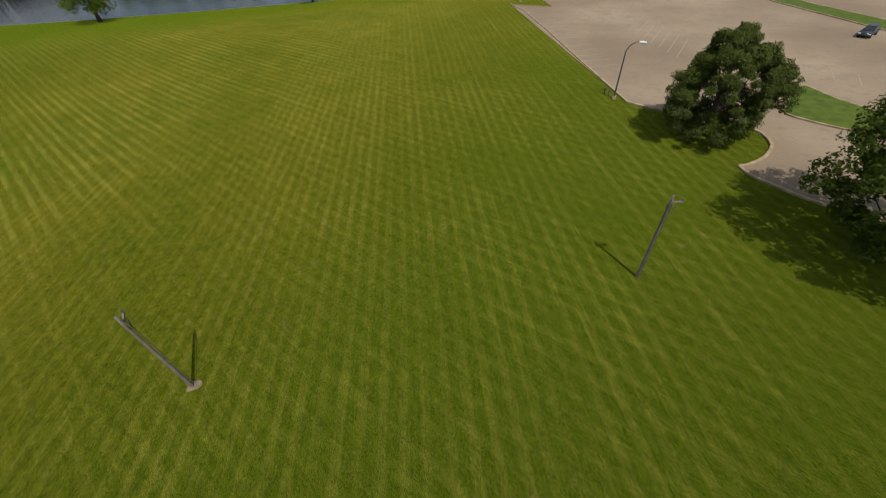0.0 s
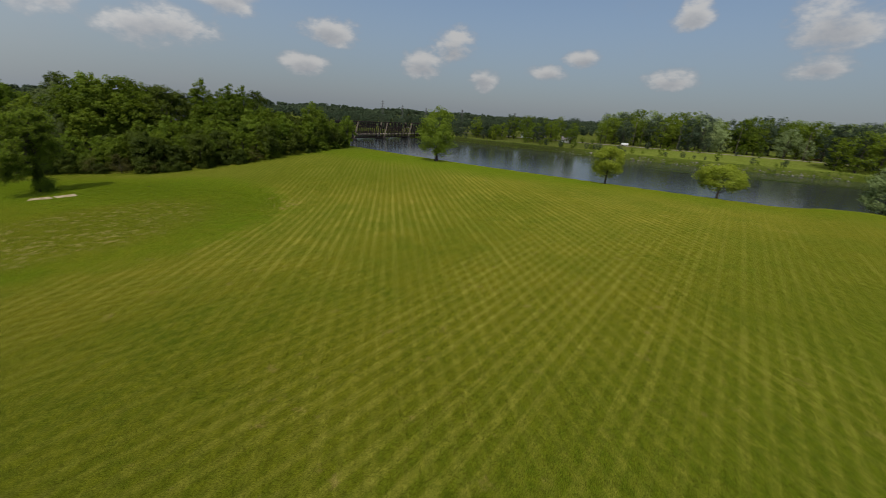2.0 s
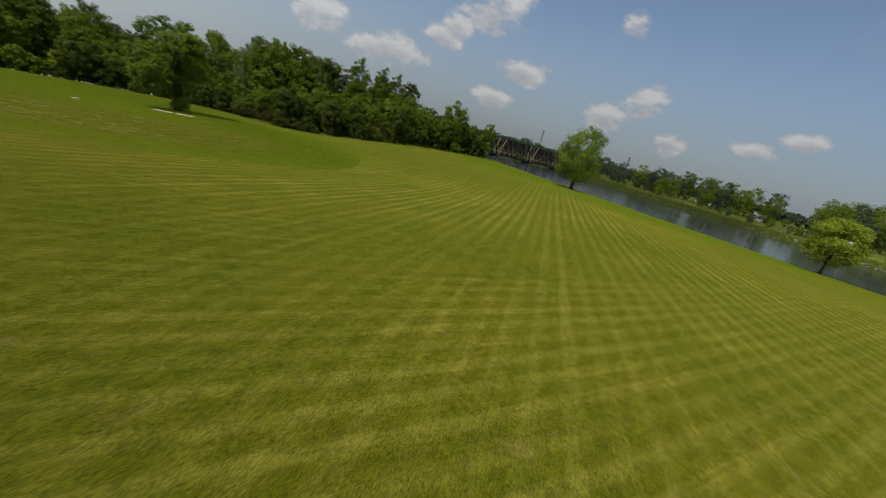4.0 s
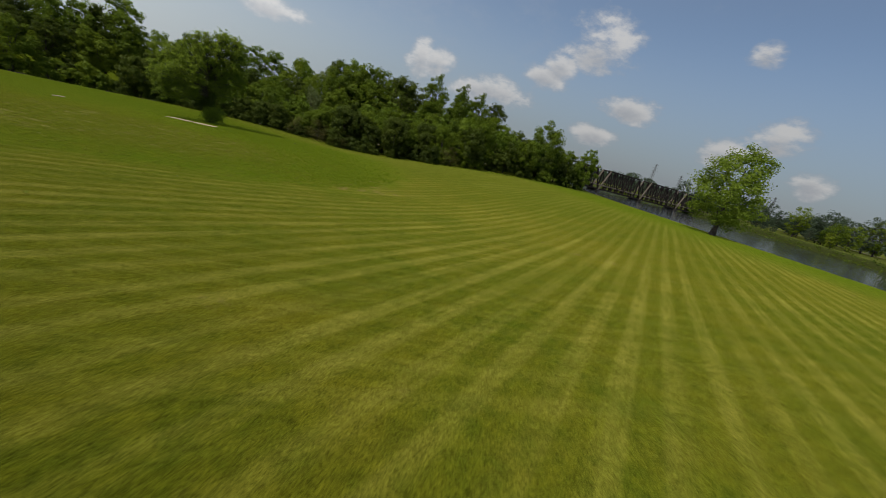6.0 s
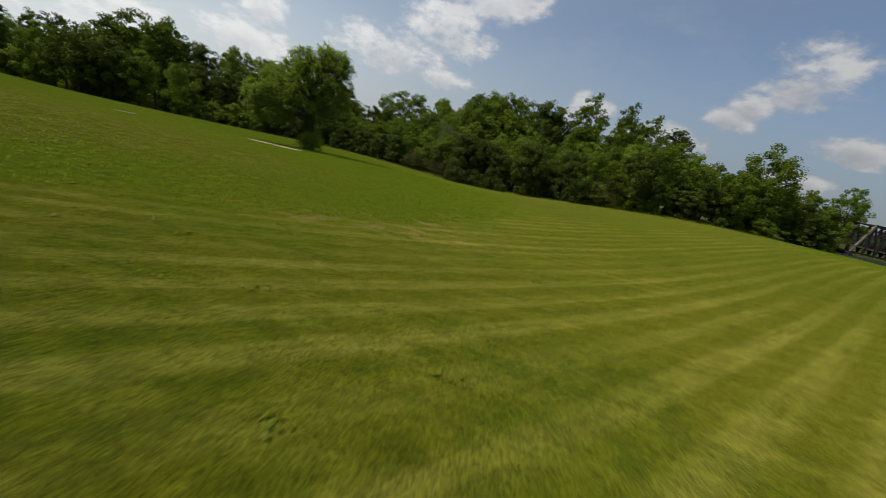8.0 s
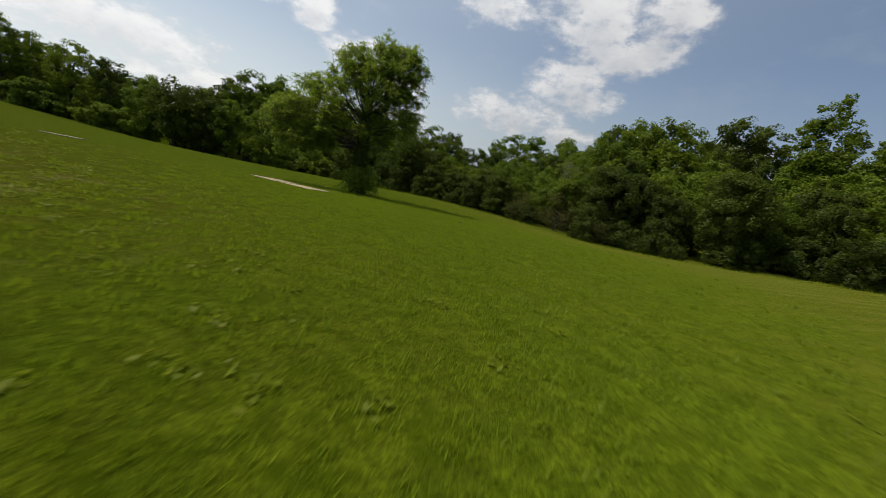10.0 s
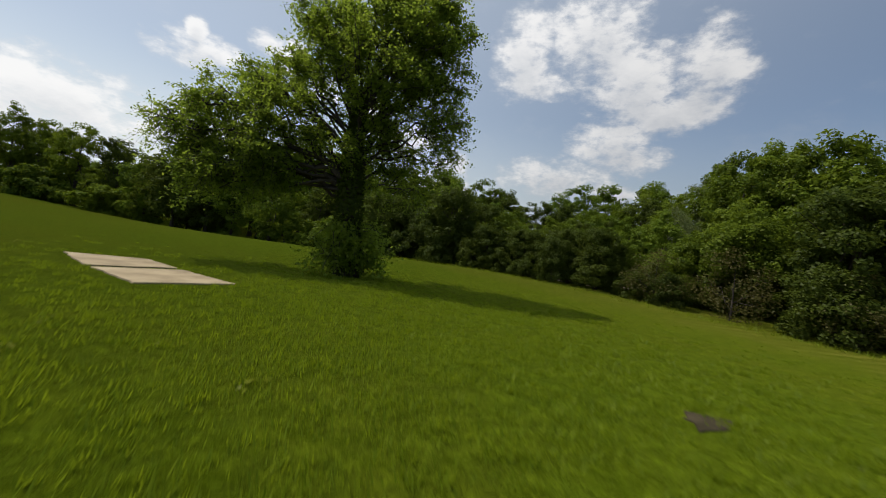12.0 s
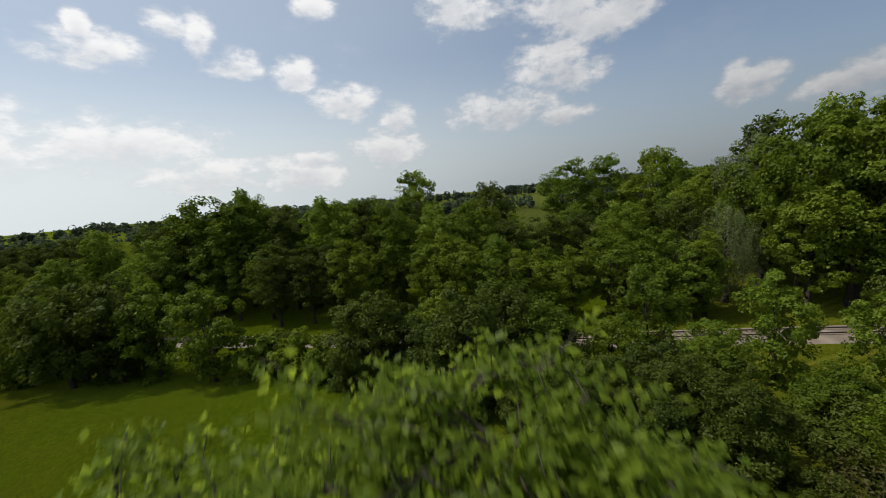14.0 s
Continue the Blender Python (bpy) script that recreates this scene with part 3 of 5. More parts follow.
def tree(key, spec, x, y, rz=0.0, s=1.0, sz=None, leaf_mat=None, label="", category="tree", group="", name="tree"):
    """A tree of a kind: trunk with limbs, and a crown of many leaves. Alike trees share their meshes."""
    sz = s if sz is None else sz
    m = pose(x, y, gz(x, y) - 0.05, 0, 0, rz) @ Matrix.Diagonal((s, s, sz, 1))
    if key not in TREES:
        (wv, wf), (cv, cf) = tree_meshes(key, **spec)
        ob = tagged(new(name), label, category, group)
        link_mesh("trunk", wv, wf, M_BARK, smooth=True, parent=ob)
        link_mesh("crown", cv, cf, leaf_mat or M_LEAF, parent=ob)
        TREES[key] = ob
        ob.matrix_basis = m
        return ob
    made = copy_thing(TREES[key], m)
    made.matrix_basis = m
    return tagged(made, label, category, group)


# ---- ground, river ----
def axis(lo, hi, step, far):
    mid = np.arange(lo, hi + 0.01, step)
    grow = step * np.cumsum(1.22 ** np.arange(1, 60))
    grow = grow[grow < far]
    return np.concatenate([(lo - grow)[::-1], mid, hi + grow])


gx, gy = axis(-320, 110, 2.2, 4200), axis(-140, 360, 2.2, 4200)
X, Y = np.meshgrid(gx, gy)
V = np.stack([X.ravel(), Y.ravel(), ground_height(X, Y).ravel()], 1)
ii, jj = np.meshgrid(np.arange(len(gy) - 1), np.arange(len(gx) - 1), indexing="ij")
q = ii * len(gx) + jj
F = np.stack([q, q + 1, q + len(gx) + 1, q + len(gx)], -1).reshape(-1, 4)
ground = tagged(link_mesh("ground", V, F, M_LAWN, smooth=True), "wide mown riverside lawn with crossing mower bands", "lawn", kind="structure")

us = np.concatenate([np.linspace(-3500, -350, 20), np.linspace(-300, 300, 60), np.linspace(350, 3500, 20)])
edge_a = [(0.8 * u - 0.6 * (near_bank(u) - 8), 0.6 * u + 0.8 * (near_bank(u) - 8), WATER_Z) for u in us]
edge_b = [(0.8 * u - 0.6 * (far_bank(u) + 8), 0.6 * u + 0.8 * (far_bank(u) + 8), WATER_Z) for u in us]
WV = np.array(edge_a + edge_b)
WF = np.array([(i, i + 1, len(us) + i + 1, len(us) + i) for i in range(len(us) - 1)])
water = tagged(link_mesh("water", WV, WF, M_WATER, smooth=True), "dark rippled river water", "river", kind="structure")

# ---- woods round the lawn ----
TALL = [dict(seed=11, h=22, rx=6.2, z0=2.2, clumps=150, per=85, leaf=0.44, spread=1.3, trunk_r=0.45, lump=0.55, fill=0.38, slim=0.85, lobes=24),
        dict(seed=12, h=24, rx=5.2, z0=3.2, clumps=140, per=85, leaf=0.42, spread=1.2, trunk_r=0.42, lump=0.65, fill=0.38, slim=0.85, lobes=24),
        dict(seed=13, h=20, rx=6.6, z0=1.2, clumps=155, per=85, leaf=0.44, spread=1.3, trunk_r=0.45, lump=0.55, fill=0.4, slim=0.85, lobes=24),
        dict(seed=14, h=25, rx=4.6, z0=4.2, clumps=150, per=80, leaf=0.40, spread=1.2, trunk_r=0.38, lump=0.55, fill=0.3, slim=0.85, lobes=24)]
MID = [dict(seed=21, h=13, rx=4.6, z0=-0.3, clumps=120, per=75, leaf=0.36, spread=0.94, flat=0.8, trunk_r=0.25, lump=0.6, fill=0.4, slim=0.8, lobes=18),
       dict(seed=22, h=11, rx=4.8, z0=-0.1, clumps=120, per=75, leaf=0.36, spread=0.94, flat=0.8, trunk_r=0.22, lump=0.65, slim=0.8, lobes=18),
       dict(seed=23, h=14, rx=4.2, z0=0.1, clumps=115, per=75, leaf=0.36, spread=0.94, flat=0.8, trunk_r=0.26, lump=0.6, slim=0.8, lobes=18)]
NEAR_MID = [dict(seed=24, h=12, rx=4.4, z0=-0.4, clumps=190, per=115, leaf=0.29, spread=0.9, flat=0.85, trunk_r=0.24, lump=0.6, slim=0.75, lobes=19),
            dict(seed=25, h=10.5, rx=4.5, z0=-0.5, clumps=190, per=115, leaf=0.29, spread=0.9, flat=0.85, trunk_r=0.22, lump=0.7, slim=0.75, lobes=19)]
NEAR_SHRUB = [dict(seed=34, h=5.2, rx=2.9, z0=-0.5, clumps=110, per=100, leaf=0.22, spread=0.7, flat=0.85, trunk_r=0.1, limbs=8, slim=0.75, lobes=12),
              dict(seed=35, h=4.0, rx=3.0, z0=-0.7, clumps=110, per=100, leaf=0.22, spread=0.7, flat=0.85, trunk_r=0.08, limbs=8, lump=0.5, slim=0.75, lobes=12)]
SHRUB = [dict(seed=31, h=5.5, rx=3.2, z0=-0.5, clumps=80, per=75, leaf=0.34, spread=0.7, trunk_r=0.1, limbs=8, slim=0.8, lobes=12),
         dict(seed=32, h=4.2, rx=3.4, z0=-0.7, clumps=80, per=75, leaf=0.34, spread=0.7, trunk_r=0.08, limbs=8, lump=0.5, slim=0.8, lobes=12),
         dict(seed=33, h=7.5, rx=3.4, z0=-0.3, clumps=86, per=75, leaf=0.36, spread=0.78, trunk_r=0.12, limbs=8, lump=0.45, slim=0.8, lobes=12)]
EDGE = [(-20, -96), (-60, -76), (-85, -66), (-100, -60), (-112, -53), (-124, -40), (-132, -24), (-138, -13), (-142, -5), (-145, 2), (-147, 9), (-148.5, 18), (-152, 28), (-157, 42), (-163, 52), (-176, 64), (-194, 76), (-212, 88)]


def sample_edge(step, inset, rng, first=0.0, last=1.0, jitter=1.0):
    """Places along the woods' edge, inset metres behind it."""
    pts = np.array(EDGE, float)
    seg = np.linalg.norm(np.diff(pts, axis=0), axis=1)
    s = np.concatenate([[0], np.cumsum(seg)])
    at = np.arange(first * s[-1], last * s[-1], step)
    out = []
    for d in at:
        d += rng.uniform(-0.3, 0.3) * step
        p = np.array([np.interp(d, s, pts[:, 0]), np.interp(d, s, pts[:, 1])])
        e = np.array([np.interp(d + 2, s, pts[:, 0]), np.interp(d + 2, s, pts[:, 1])]) - np.array([np.interp(d - 2, s, pts[:, 0]), np.interp(d - 2, s, pts[:, 1])])
        e /= np.linalg.norm(e) + 1e-9
        back = np.array([-e[1], e[0]])
        p = p + back * (inset + rng.normal(0, jitter))
        out.append((p[0], p[1], d / s[-1]))
    return out


RAIL_A, RAIL_D = np.array([-162.5, -23.3]), np.array([-0.69, 0.724])


def off_rails(x, y, gap=5.5):
    n = np.array([RAIL_D[1], -RAIL_D[0]])
    return abs((np.array([x, y]) - RAIL_A) @ n) > gap


rng = np.random.default_rng(5)
for x, y, f in sample_edge(3.9, 3.2, rng, jitter=0.8):
    if not off_rails(x, y):
        continue
    sparse = y < -40
    if rng.uniform() < (0.25 if sparse else 0.2 if -14 < y < 40 else 0.45):
        continue
    k = int(rng.integers(3))
    s = rng.uniform(0.5, 1.1) * (1.25 if sparse else 1.0)
    if -35 < y < 40:
        k = int(rng.integers(2))
        tree(f"near_shrub_{k}", NEAR_SHRUB[k], x, y, rng.uniform(0, 360), s, s * rng.uniform(0.8, 1.15), M_LEAF_DARK, "dense green shrub at the lawn's edge", "shrub", "woods along the lawn", "shrub")
        continue
    tree(f"shrub_{k}", SHRUB[k], x, y, rng.uniform(0, 360), s, s * rng.uniform(0.8, 1.15), (M_LEAF, M_LEAF, M_LEAF_DARK)[k], "dense green shrub at the lawn's edge", "shrub", "woods along the lawn", "shrub")
for inset, step, lo, hi in ((5.6, 5.0, 0.7, 1.02), (13.0, 6.0, 0.85, 1.02), (20.0, 7.5, 0.92, 1.12), (30.0, 9.5, 1.0, 1.25)):
    for x, y, f in sample_edge(step, inset, rng, jitter=1.4):
        if not off_rails(x, y, 6.0) or y < -36 or (x - RAIL_A[0]) * RAIL_D[1] - (y - RAIL_A[1]) * RAIL_D[0] < 0:
            continue
        k = int(rng.integers(3))
        s = rng.uniform(lo, hi)
        if -35 < y < 40 and inset < 15:
            k = int(rng.integers(2))
            s *= 0.66 if -17 < y < 2 else 0.92
            tree(f"near_mid_{k}", NEAR_MID[k], x, y, rng.uniform(0, 360), s, s * rng.uniform(0.9, 1.1), (M_LEAF_DARK, M_LEAF)[k], "leafy young tree in the woods' edge", "tree", "woods along the lawn", "woodland_tree")
            continue
        if y < 40:
            s *= 0.72 if y < 4 else 0.85
        tree(f"mid_{k}", MID[k], x, y, rng.uniform(0, 360), s, s * rng.uniform(0.9, 1.1), (M_LEAF, M_LEAF_DARK, M_LEAF_FRESH)[k], "leafy young tree in the woods' edge", "tree", "woods along the lawn", "woodland_tree")
for x, y, f in sample_edge(4.6, 9.0, rng, 0.35, 0.75, 1.0):
    if -16 < y < 10 and off_rails(x, y, 6.0):
        k = int(rng.integers(2))
        s = rng.uniform(0.95, 1.3)
        tree(f"near_shrub_{k}", NEAR_SHRUB[k], x, y, rng.uniform(0, 360), s, s, M_LEAF_DARK, "dense green shrub at the lawn's edge", "shrub", "woods along the lawn", "shrub")
# tall woods behind the railway: tree tops rise and fall along the track
TOPS = [(-190, 8), (-150, 8), (-140, 10), (-126, 11.5), (-112, 11), (-101, 8), (-93, 9.5), (-86, 14), (-78, 16), (-70, 14.5), (-63, 10.5), (-57, 12), (-50, 12.5), (-42, 12), (-21, 11), (-15, 9), (-9, 6), (-4, 7), (3, 8.5), (12, 9.5), (18, 11),
        (24, 13), (28, 18), (32, 19.5), (37, 20), (60, 21)]
for row, (off, step, low) in enumerate(((9.0, 6.0, 0.74), (18.0, 6.5, 1.0), (29.0, 11.0, 1.0))):
    for s0 in np.arange(-190, 60, step):
        s0 = s0 + rng.uniform(-1.2, 1.2)
        o = off + rng.normal(0, 1.3)
        x, y = RAIL_A[0] + RAIL_D[0] * s0 - RAIL_D[1] * o, RAIL_A[1] + RAIL_D[1] * s0 + RAIL_D[0] * o
        if row < 2 and abs(s0 - 20) < 5 or row < 2 and -119 < s0 < -103:
            continue
        k = int(rng.integers(4))
        want = (np.interp(s0, [a for a, _ in TOPS], [a for _, a in TOPS]) - gz(x, y)) * low * rng.uniform(0.9, 1.08)
        sz = want / TALL[k]["h"]
        s = 0.5 * sz + 0.42
        tree(f"tall_{k}", TALL[k], x, y, rng.uniform(0, 360), s, sz, (M_LEAF, M_LEAF_DARK, M_LEAF_FRESH, M_LEAF)[k], "tall broad-leaved tree behind the railway", "tree", "woods behind the railway", "woodland_tree")
# tall dark trees at the south end of the lawn
for inset in (8.0, 17.0):
    for x, y, f in sample_edge(7.0, inset, rng, 0.0, 0.25, 1.5):
        k = int(rng.integers(4))
        s = rng.uniform(0.58, 0.74)
        tree(f"tall_{k}", TALL[k], x, y, rng.uniform(0, 360), s, s, M_LEAF_DARK, "tall dark tree at the end of the lawn", "tree", "woods along the lawn", "woodland_tree")
for x, y, f in [p for p in sample_edge(7.0, 37.0, rng, 0.66, 0.93, 3.0)]:
    if off_rails(x, y, 6.0):
        k = int(rng.integers(4))
        s = rng.uniform(0.9, 1.03)
        tree(f"tall_{k}", TALL[k], x, y, rng.uniform(0, 360), s, s, M_LEAF, "tall broad-leaved tree in the woods", "tree", "woods along the lawn", "woodland_tree")
# the tallest crowns, standing clear of the rest: place, height of the top, breadth against height
for n, (x, y, top, wide, mat) in enumerate(((-203.5, -66.0, 19.2, 1.1, M_LEAF_FRESH), (-208.0, -56.0, 19.6, 1.1, M_LEAF_FRESH), (-209.0, -45.0, 19.4, 1.0, M_LEAF), (-208.5, -38.5, 18.4, 0.9, M_LEAF_FRESH), (-169.5, -90.0, 21.0, 1.15, M_LEAF_FRESH), (-186.0, -78.0, 15.5, 1.0, M_LEAF_DARK),
                                            (-189.5, -12.0, 19.2, 0.8, M_LEAF), (-192.5, -7.0, 20.4, 0.9, M_LEAF), (-196.0, -1.0, 21.4, 1.0, M_LEAF), (-118.0, -91.0, 17.0, 1.2, M_LEAF), (-126.0, -86.0, 15.5, 1.1, M_LEAF), (-112.0, -95.0, 14.0, 1.0, M_LEAF_DARK))):
    k = n % 3
    sz = (top - gz(x, y)) / (TALL[k]["h"] * 1.06)
    tree(f"tall_{k}_{mat.name}", TALL[k], x, y, 77 * n, sz * wide, sz, mat, "tall full-crowned tree rising over the woods", "tree", "woods behind the railway", "woodland_tree")
WILLOW = dict(seed=15, h=14.5, rx=4.6, z0=4.0, clumps=150, per=90, leaf=0.34, spread=1.1, trunk_r=0.4, hang=4.5, slim=0.35, fill=0.5)
tree("willow", WILLOW, -184.0, -18.5, 0, 1, 1.1, M_LEAF_PALE, "pale weeping willow behind the railway", "tree", "woods behind the railway", "willow_tree")
AIRY = dict(seed=16, h=24.5, rx=4.2, z0=9.0, clumps=80, per=75, leaf=0.4, spread=1.2, trunk_r=0.35, lump=0.6, fill=0.3, slim=0.7, limbs=22)
for x, y, sz in ((-198.5, -22.5, 0.97), (-195.5, -18.0, 0.94)):
    tree("airy_tree", AIRY, x, y, 60 * x, 0.9, sz, M_LEAF_PALE, "tall thin-crowned grey-green tree behind the railway", "tree", "woods behind the railway", "woodland_tree")
for x, y, s in ((-167.5, -40.5, 0.95), (-156.0, -8.0, 0.62), (-176.0, -19.0, 0.85)):
    tree("fresh_tree", dict(seed=17, h=11.5, rx=3.4, z0=1.5, clumps=110, per=80, leaf=0.34, spread=1.0, trunk_r=0.2, slim=0.8), x, y, 40 * x, s, s, M_LEAF_FRESH, "fresh yellow-green young tree among the woods", "tree", "", "woodland_tree")
for x, y, top in ((-100.5, -58.0, 5.5), (-106.0, -56.5, 5.2), (-110.5, -54.0, 4.6), (-117.0, -47.5, 3.4), (-95.0, -63.0, 4.8)):
    k = int(abs(x)) % 3
    sz = (top - gz(x, y)) / MID[k]["h"]
    tree(f"mid_{k}", MID[k], x, y, 31 * x, sz * 1.05, sz, (M_LEAF, M_LEAF_DARK, M_LEAF_FRESH)[k], "leafy young tree in the woods' edge", "tree", "woods along the lawn", "woodland_tree")
# dry, half-dead brush in the edge of the woods
BRUSH = dict(seed=18, h=4.6, rx=2.6, z0=0.2, clumps=46, per=42, leaf=0.17, spread=0.9, trunk_r=0.07, limbs=9, slim=0.6, fill=0.25)
for x, y, s in ((-148.4, 4.0, 1.0), (-150.0, 9.5, 1.15), (-150.5, 16.5, 1.0), (-160.5, 44.0, 1.1)):
    tree("dry_brush", BRUSH, x, y, 50 * x, s, s, M_LEAF_DRY, "dry brownish half-dead brush in the woods' edge", "shrub", "", "brush")

# ---- the lone tree on the lawn ----
TREE_X, TREE_Y = -121.0, 4.1
PR, PC = np.array([-0.899, 0.438, 0.0]), np.array([0.438, 0.899, 0.0])


def lone_tree():
    rng = np.random.default_rng(77)
    ob = thing("lone_tree", "large spreading tree with ivy-covered trunk standing alone on the lawn", "tree", TREE_X, TREE_Y)
    tz = np.linspace(-0.4, 15.2, 14)
    sway = np.stack([0.1 * np.sin(tz * 0.35), 0.1 * np.sin(tz * 0.27 + 1), tz], 1)
    sway[:, :2] -= sway[1, :2]
    sway += PR * np.interp(tz, [0, 9, 12, 15.2], [0, -0.45, 0.0, 1.3])[:, None]
    tr = np.interp(tz, [-0.4, 0.3, 1.5, 6, 11, 15.6], [0.9, 0.66, 0.52, 0.42, 0.22, 0.04])
    v, f = tube(sway, tr, 14)
    v += rng.normal(0, 0.015, v.shape)
    link_mesh("trunk", v, f, M_BARK, smooth=True, parent=ob)

    def trunk_at(h):
        return np.array([np.interp(h, tz, sway[:, 0]), np.interp(h, tz, sway[:, 1]), h])

    # limbs: height of the fork, then their tips: across, towards the lawn, height
    tips = [4.6, 6.0, 10.0, 12.0, 13.0, 14.0, 15.0, 16.0, 17.0]
    reach_l, reach_r = [-7.4, -8.2, -7.4, -5.0, -3.6, -2.8, -1.4, 0.2, 1.8], [5.6, 6.0, 5.8, 6.0, 6.3, 6.4, 5.9, 5.0, 4.3]
    low_limbs = [(5.0, -7.7, 1.2, 6.8), (5.3, -7.4, 2.2, 8.8), (5.1, -6.6, 2.6, 5.0), (5.2, -5.0, 3.2, 5.2), (5.0, -7.6, 2.4, 5.8), (5.2, -8.6, 1.8, 7.4), (5.0, -6.4, 3.0, 4.6), (5.0, -5.4, 2.6, 4.0), (5.2, -7.2, 1.0, 4.6), (5.6, -8.8, 0.8, 8.8), (5.4, -7.8, 3.0, 7.0), (7.2, 6.0, 0.8, 8.0), (6.6, 5.8, -1.0, 7.4)]
    high_limbs = [(6.4, -6.4, -0.6, 10.8), (6.6, -4.8, 1.6, 10.4), (10.5, 3.8, -0.4, 16.4), (10.0, 2.8, 0.2, 16.2), (10.6, 4.6, 0.4, 15.8), (8.4, -2.4, -0.4, 13.8), (8.0, 6.2, 0.2, 13.6), (7.4, 6.0, 0.0, 11.4), (9.0, -1.6, -0.8, 14.9), (9.2, -0.8, -0.6, 15.2), (8.8, -2.2, -0.4, 14.3), (7.0, 6.2, -0.4, 9.6), (8.0, 6.4, -0.4, 12.4), (10.0, 5.4, -0.6, 15.2), (9.6, 6.2, -0.2, 14.4), (9.8, 0.0, -0.6, 14.6), (7.0, -7.2, -2.0, 11.4), (7.4, -6.0, -2.4, 12.4), (7.2, -6.6, -1.0, 10.6), (7.8, -4.4, -1.8, 12.8)]
    limbs = low_limbs + high_limbs
    for k in range(32):
        h1 = 5.2 + 11.4 * ((k + rng.uniform(0, 1)) / 32) ** 0.85
        turn = k * 2.39996 + rng.normal(0, 0.25)
        lo, hi = np.interp(h1, tips, reach_l), np.interp(h1, tips, reach_r)
        deep = np.interp(h1, [4, 9, 13, 16.6], [2.6, 4.2, 3.4, 1.4])
        far = rng.uniform(0.66, 1.0)
        if h1 < 8 and np.cos(turn) > 0.2 or h1 > 11 and np.cos(turn) < 0 and np.sin(turn) < 0:
            far *= 0.75
        limbs.append((np.clip(0.62 * h1 + rng.normal(-0.4, 0.7), 4.6, 11.5), (lo + hi) / 2 + (hi - lo) / 2 * far * np.cos(turn), deep * far * np.sin(turn) - 0.3, h1))
    limbs = [(h0, r - 1.15, c - 0.2, h1) for h0, r, c, h1 in limbs]
    leaf_p, leaf_o = [], []
    for n, (h0, r, c, h1) in enumerate(limbs):
        a, b = trunk_at(h0), PR * r + PC * c + np.array([0, 0, h1])
        path = curve_to(a, b, 0.5, rng, 9, 0.035)
        rad = np.linspace(0.11, 0.016, 9) * (2.0 if n < 2 else 1.0)
        pieces = [tube(path, rad, 8)]
        for k in range(10):
            t = rng.uniform(0.5, 1.0)
            t = (1.0, 0.94, 0.88)[k] if k < 3 else rng.uniform(0.3, 0.45) if k == 9 else t
            base = np.array([np.interp(t * 8, np.arange(9), path[:, i]) for i in range(3)])
            way = rng.normal(0, 1, 3)
            way[2] = way[2] * 0.6 + 0.15
            way += 0.5 * (b - a) / np.linalg.norm(b - a)
            way /= np.linalg.norm(way)
            tip = base + way * rng.uniform(0.8, 1.9)
            sub = curve_to(base, tip, 0.15, rng, 5, 0.05)
            pieces.append(tube(sub, np.linspace(0.035, 0.01, 5), 5))
            for j in range(13 if r < -5.0 and h1 < 9.5 else 10 if h1 > 12.0 else 8):
                f = rng.uniform(1.4, 4.0)
                q = np.array([np.interp(f, np.arange(5), sub[:, i]) for i in range(3)])
                aim = way * 0.35 + rng.normal(0, 0.55, 3) * np.array([1, 1, 0.45])
                end = q + aim * 0.85 - np.array([0, 0, rng.uniform(-0.35, 1.5 if h1 < 9.5 else 0.9)])
                twig = curve_to(q, end, 0.1, rng, 4, 0.04)
                pieces.append(tube(twig, np.array([0.016, 0.012, 0.008, 0.004]), 3))
                m = 21
                u = rng.uniform(0.15, 1.08, (m, 1))
                p = q + (end - q) * u + np.array([0, 0, 0.1]) * np.sin(np.pi * np.clip(u, 0, 1)) + rng.normal(0, 0.13, (m, 3)) * np.array([1, 1, 0.6])
                leaf_p.append(p), leaf_o.append(np.tile((0.0, 0.0, 1.0), (m, 1)) + 0.7 * rng.normal(0, 1, (m, 3)))
        bv, bf = gather(pieces)
        link_mesh("limb", bv, bf, M_BARK, smooth=True, parent=ob)
    p, o = np.concatenate(leaf_p), np.concatenate(leaf_o)
    o /= np.linalg.norm(o, axis=1)[:, None] + 1e-9
    cv, cf = leaves_at(p, o, 0.18, rng, 0.6)
    link_mesh("crown", cv, cf, M_LEAF_HERO, parent=ob)
    # ivy up the trunk, and the shoots round its foot
    h = rng.uniform(0, 1, 7500) ** 0.8 * 10.5
    ang = rng.uniform(0, 2 * np.pi, len(h))
    rr = np.interp(h, [0, 2, 6, 10.5], [0.9, 0.75, 0.62, 0.3]) * rng.uniform(0.75, 1.3, len(h))
    ip = np.stack([np.interp(h, tz, sway[:, 0]) + rr * np.cos(ang), np.interp(h, tz, sway[:, 1]) + rr * np.sin(ang), h], 1)
    iv, jf = leaves_at(ip, np.stack([np.cos(ang), np.sin(ang), 0 * ang], 1), 0.2, rng, 0.8)
    link_mesh("ivy", iv, jf, M_LEAF_DARK, parent=ob, label="dark ivy climbing the trunk")
    pieces, sp, so = [], [], []
    for k in range(100):
        an = rng.uniform(0, 2 * np.pi)
        reach, top = rng.uniform(0.5, 2.8), rng.uniform(0.8, 3.2)
        a = trunk_at(rng.uniform(0.1, 3.0)) + 0.4 * np.array([np.cos(an), np.sin(an), 0])
        e = np.array([np.cos(an) * reach, np.sin(an) * reach, top - 0.25 * reach])
        e[2] = max(e[2], 0.35)
        path = curve_to(a, e, 0.35, rng, 5, 0.05)
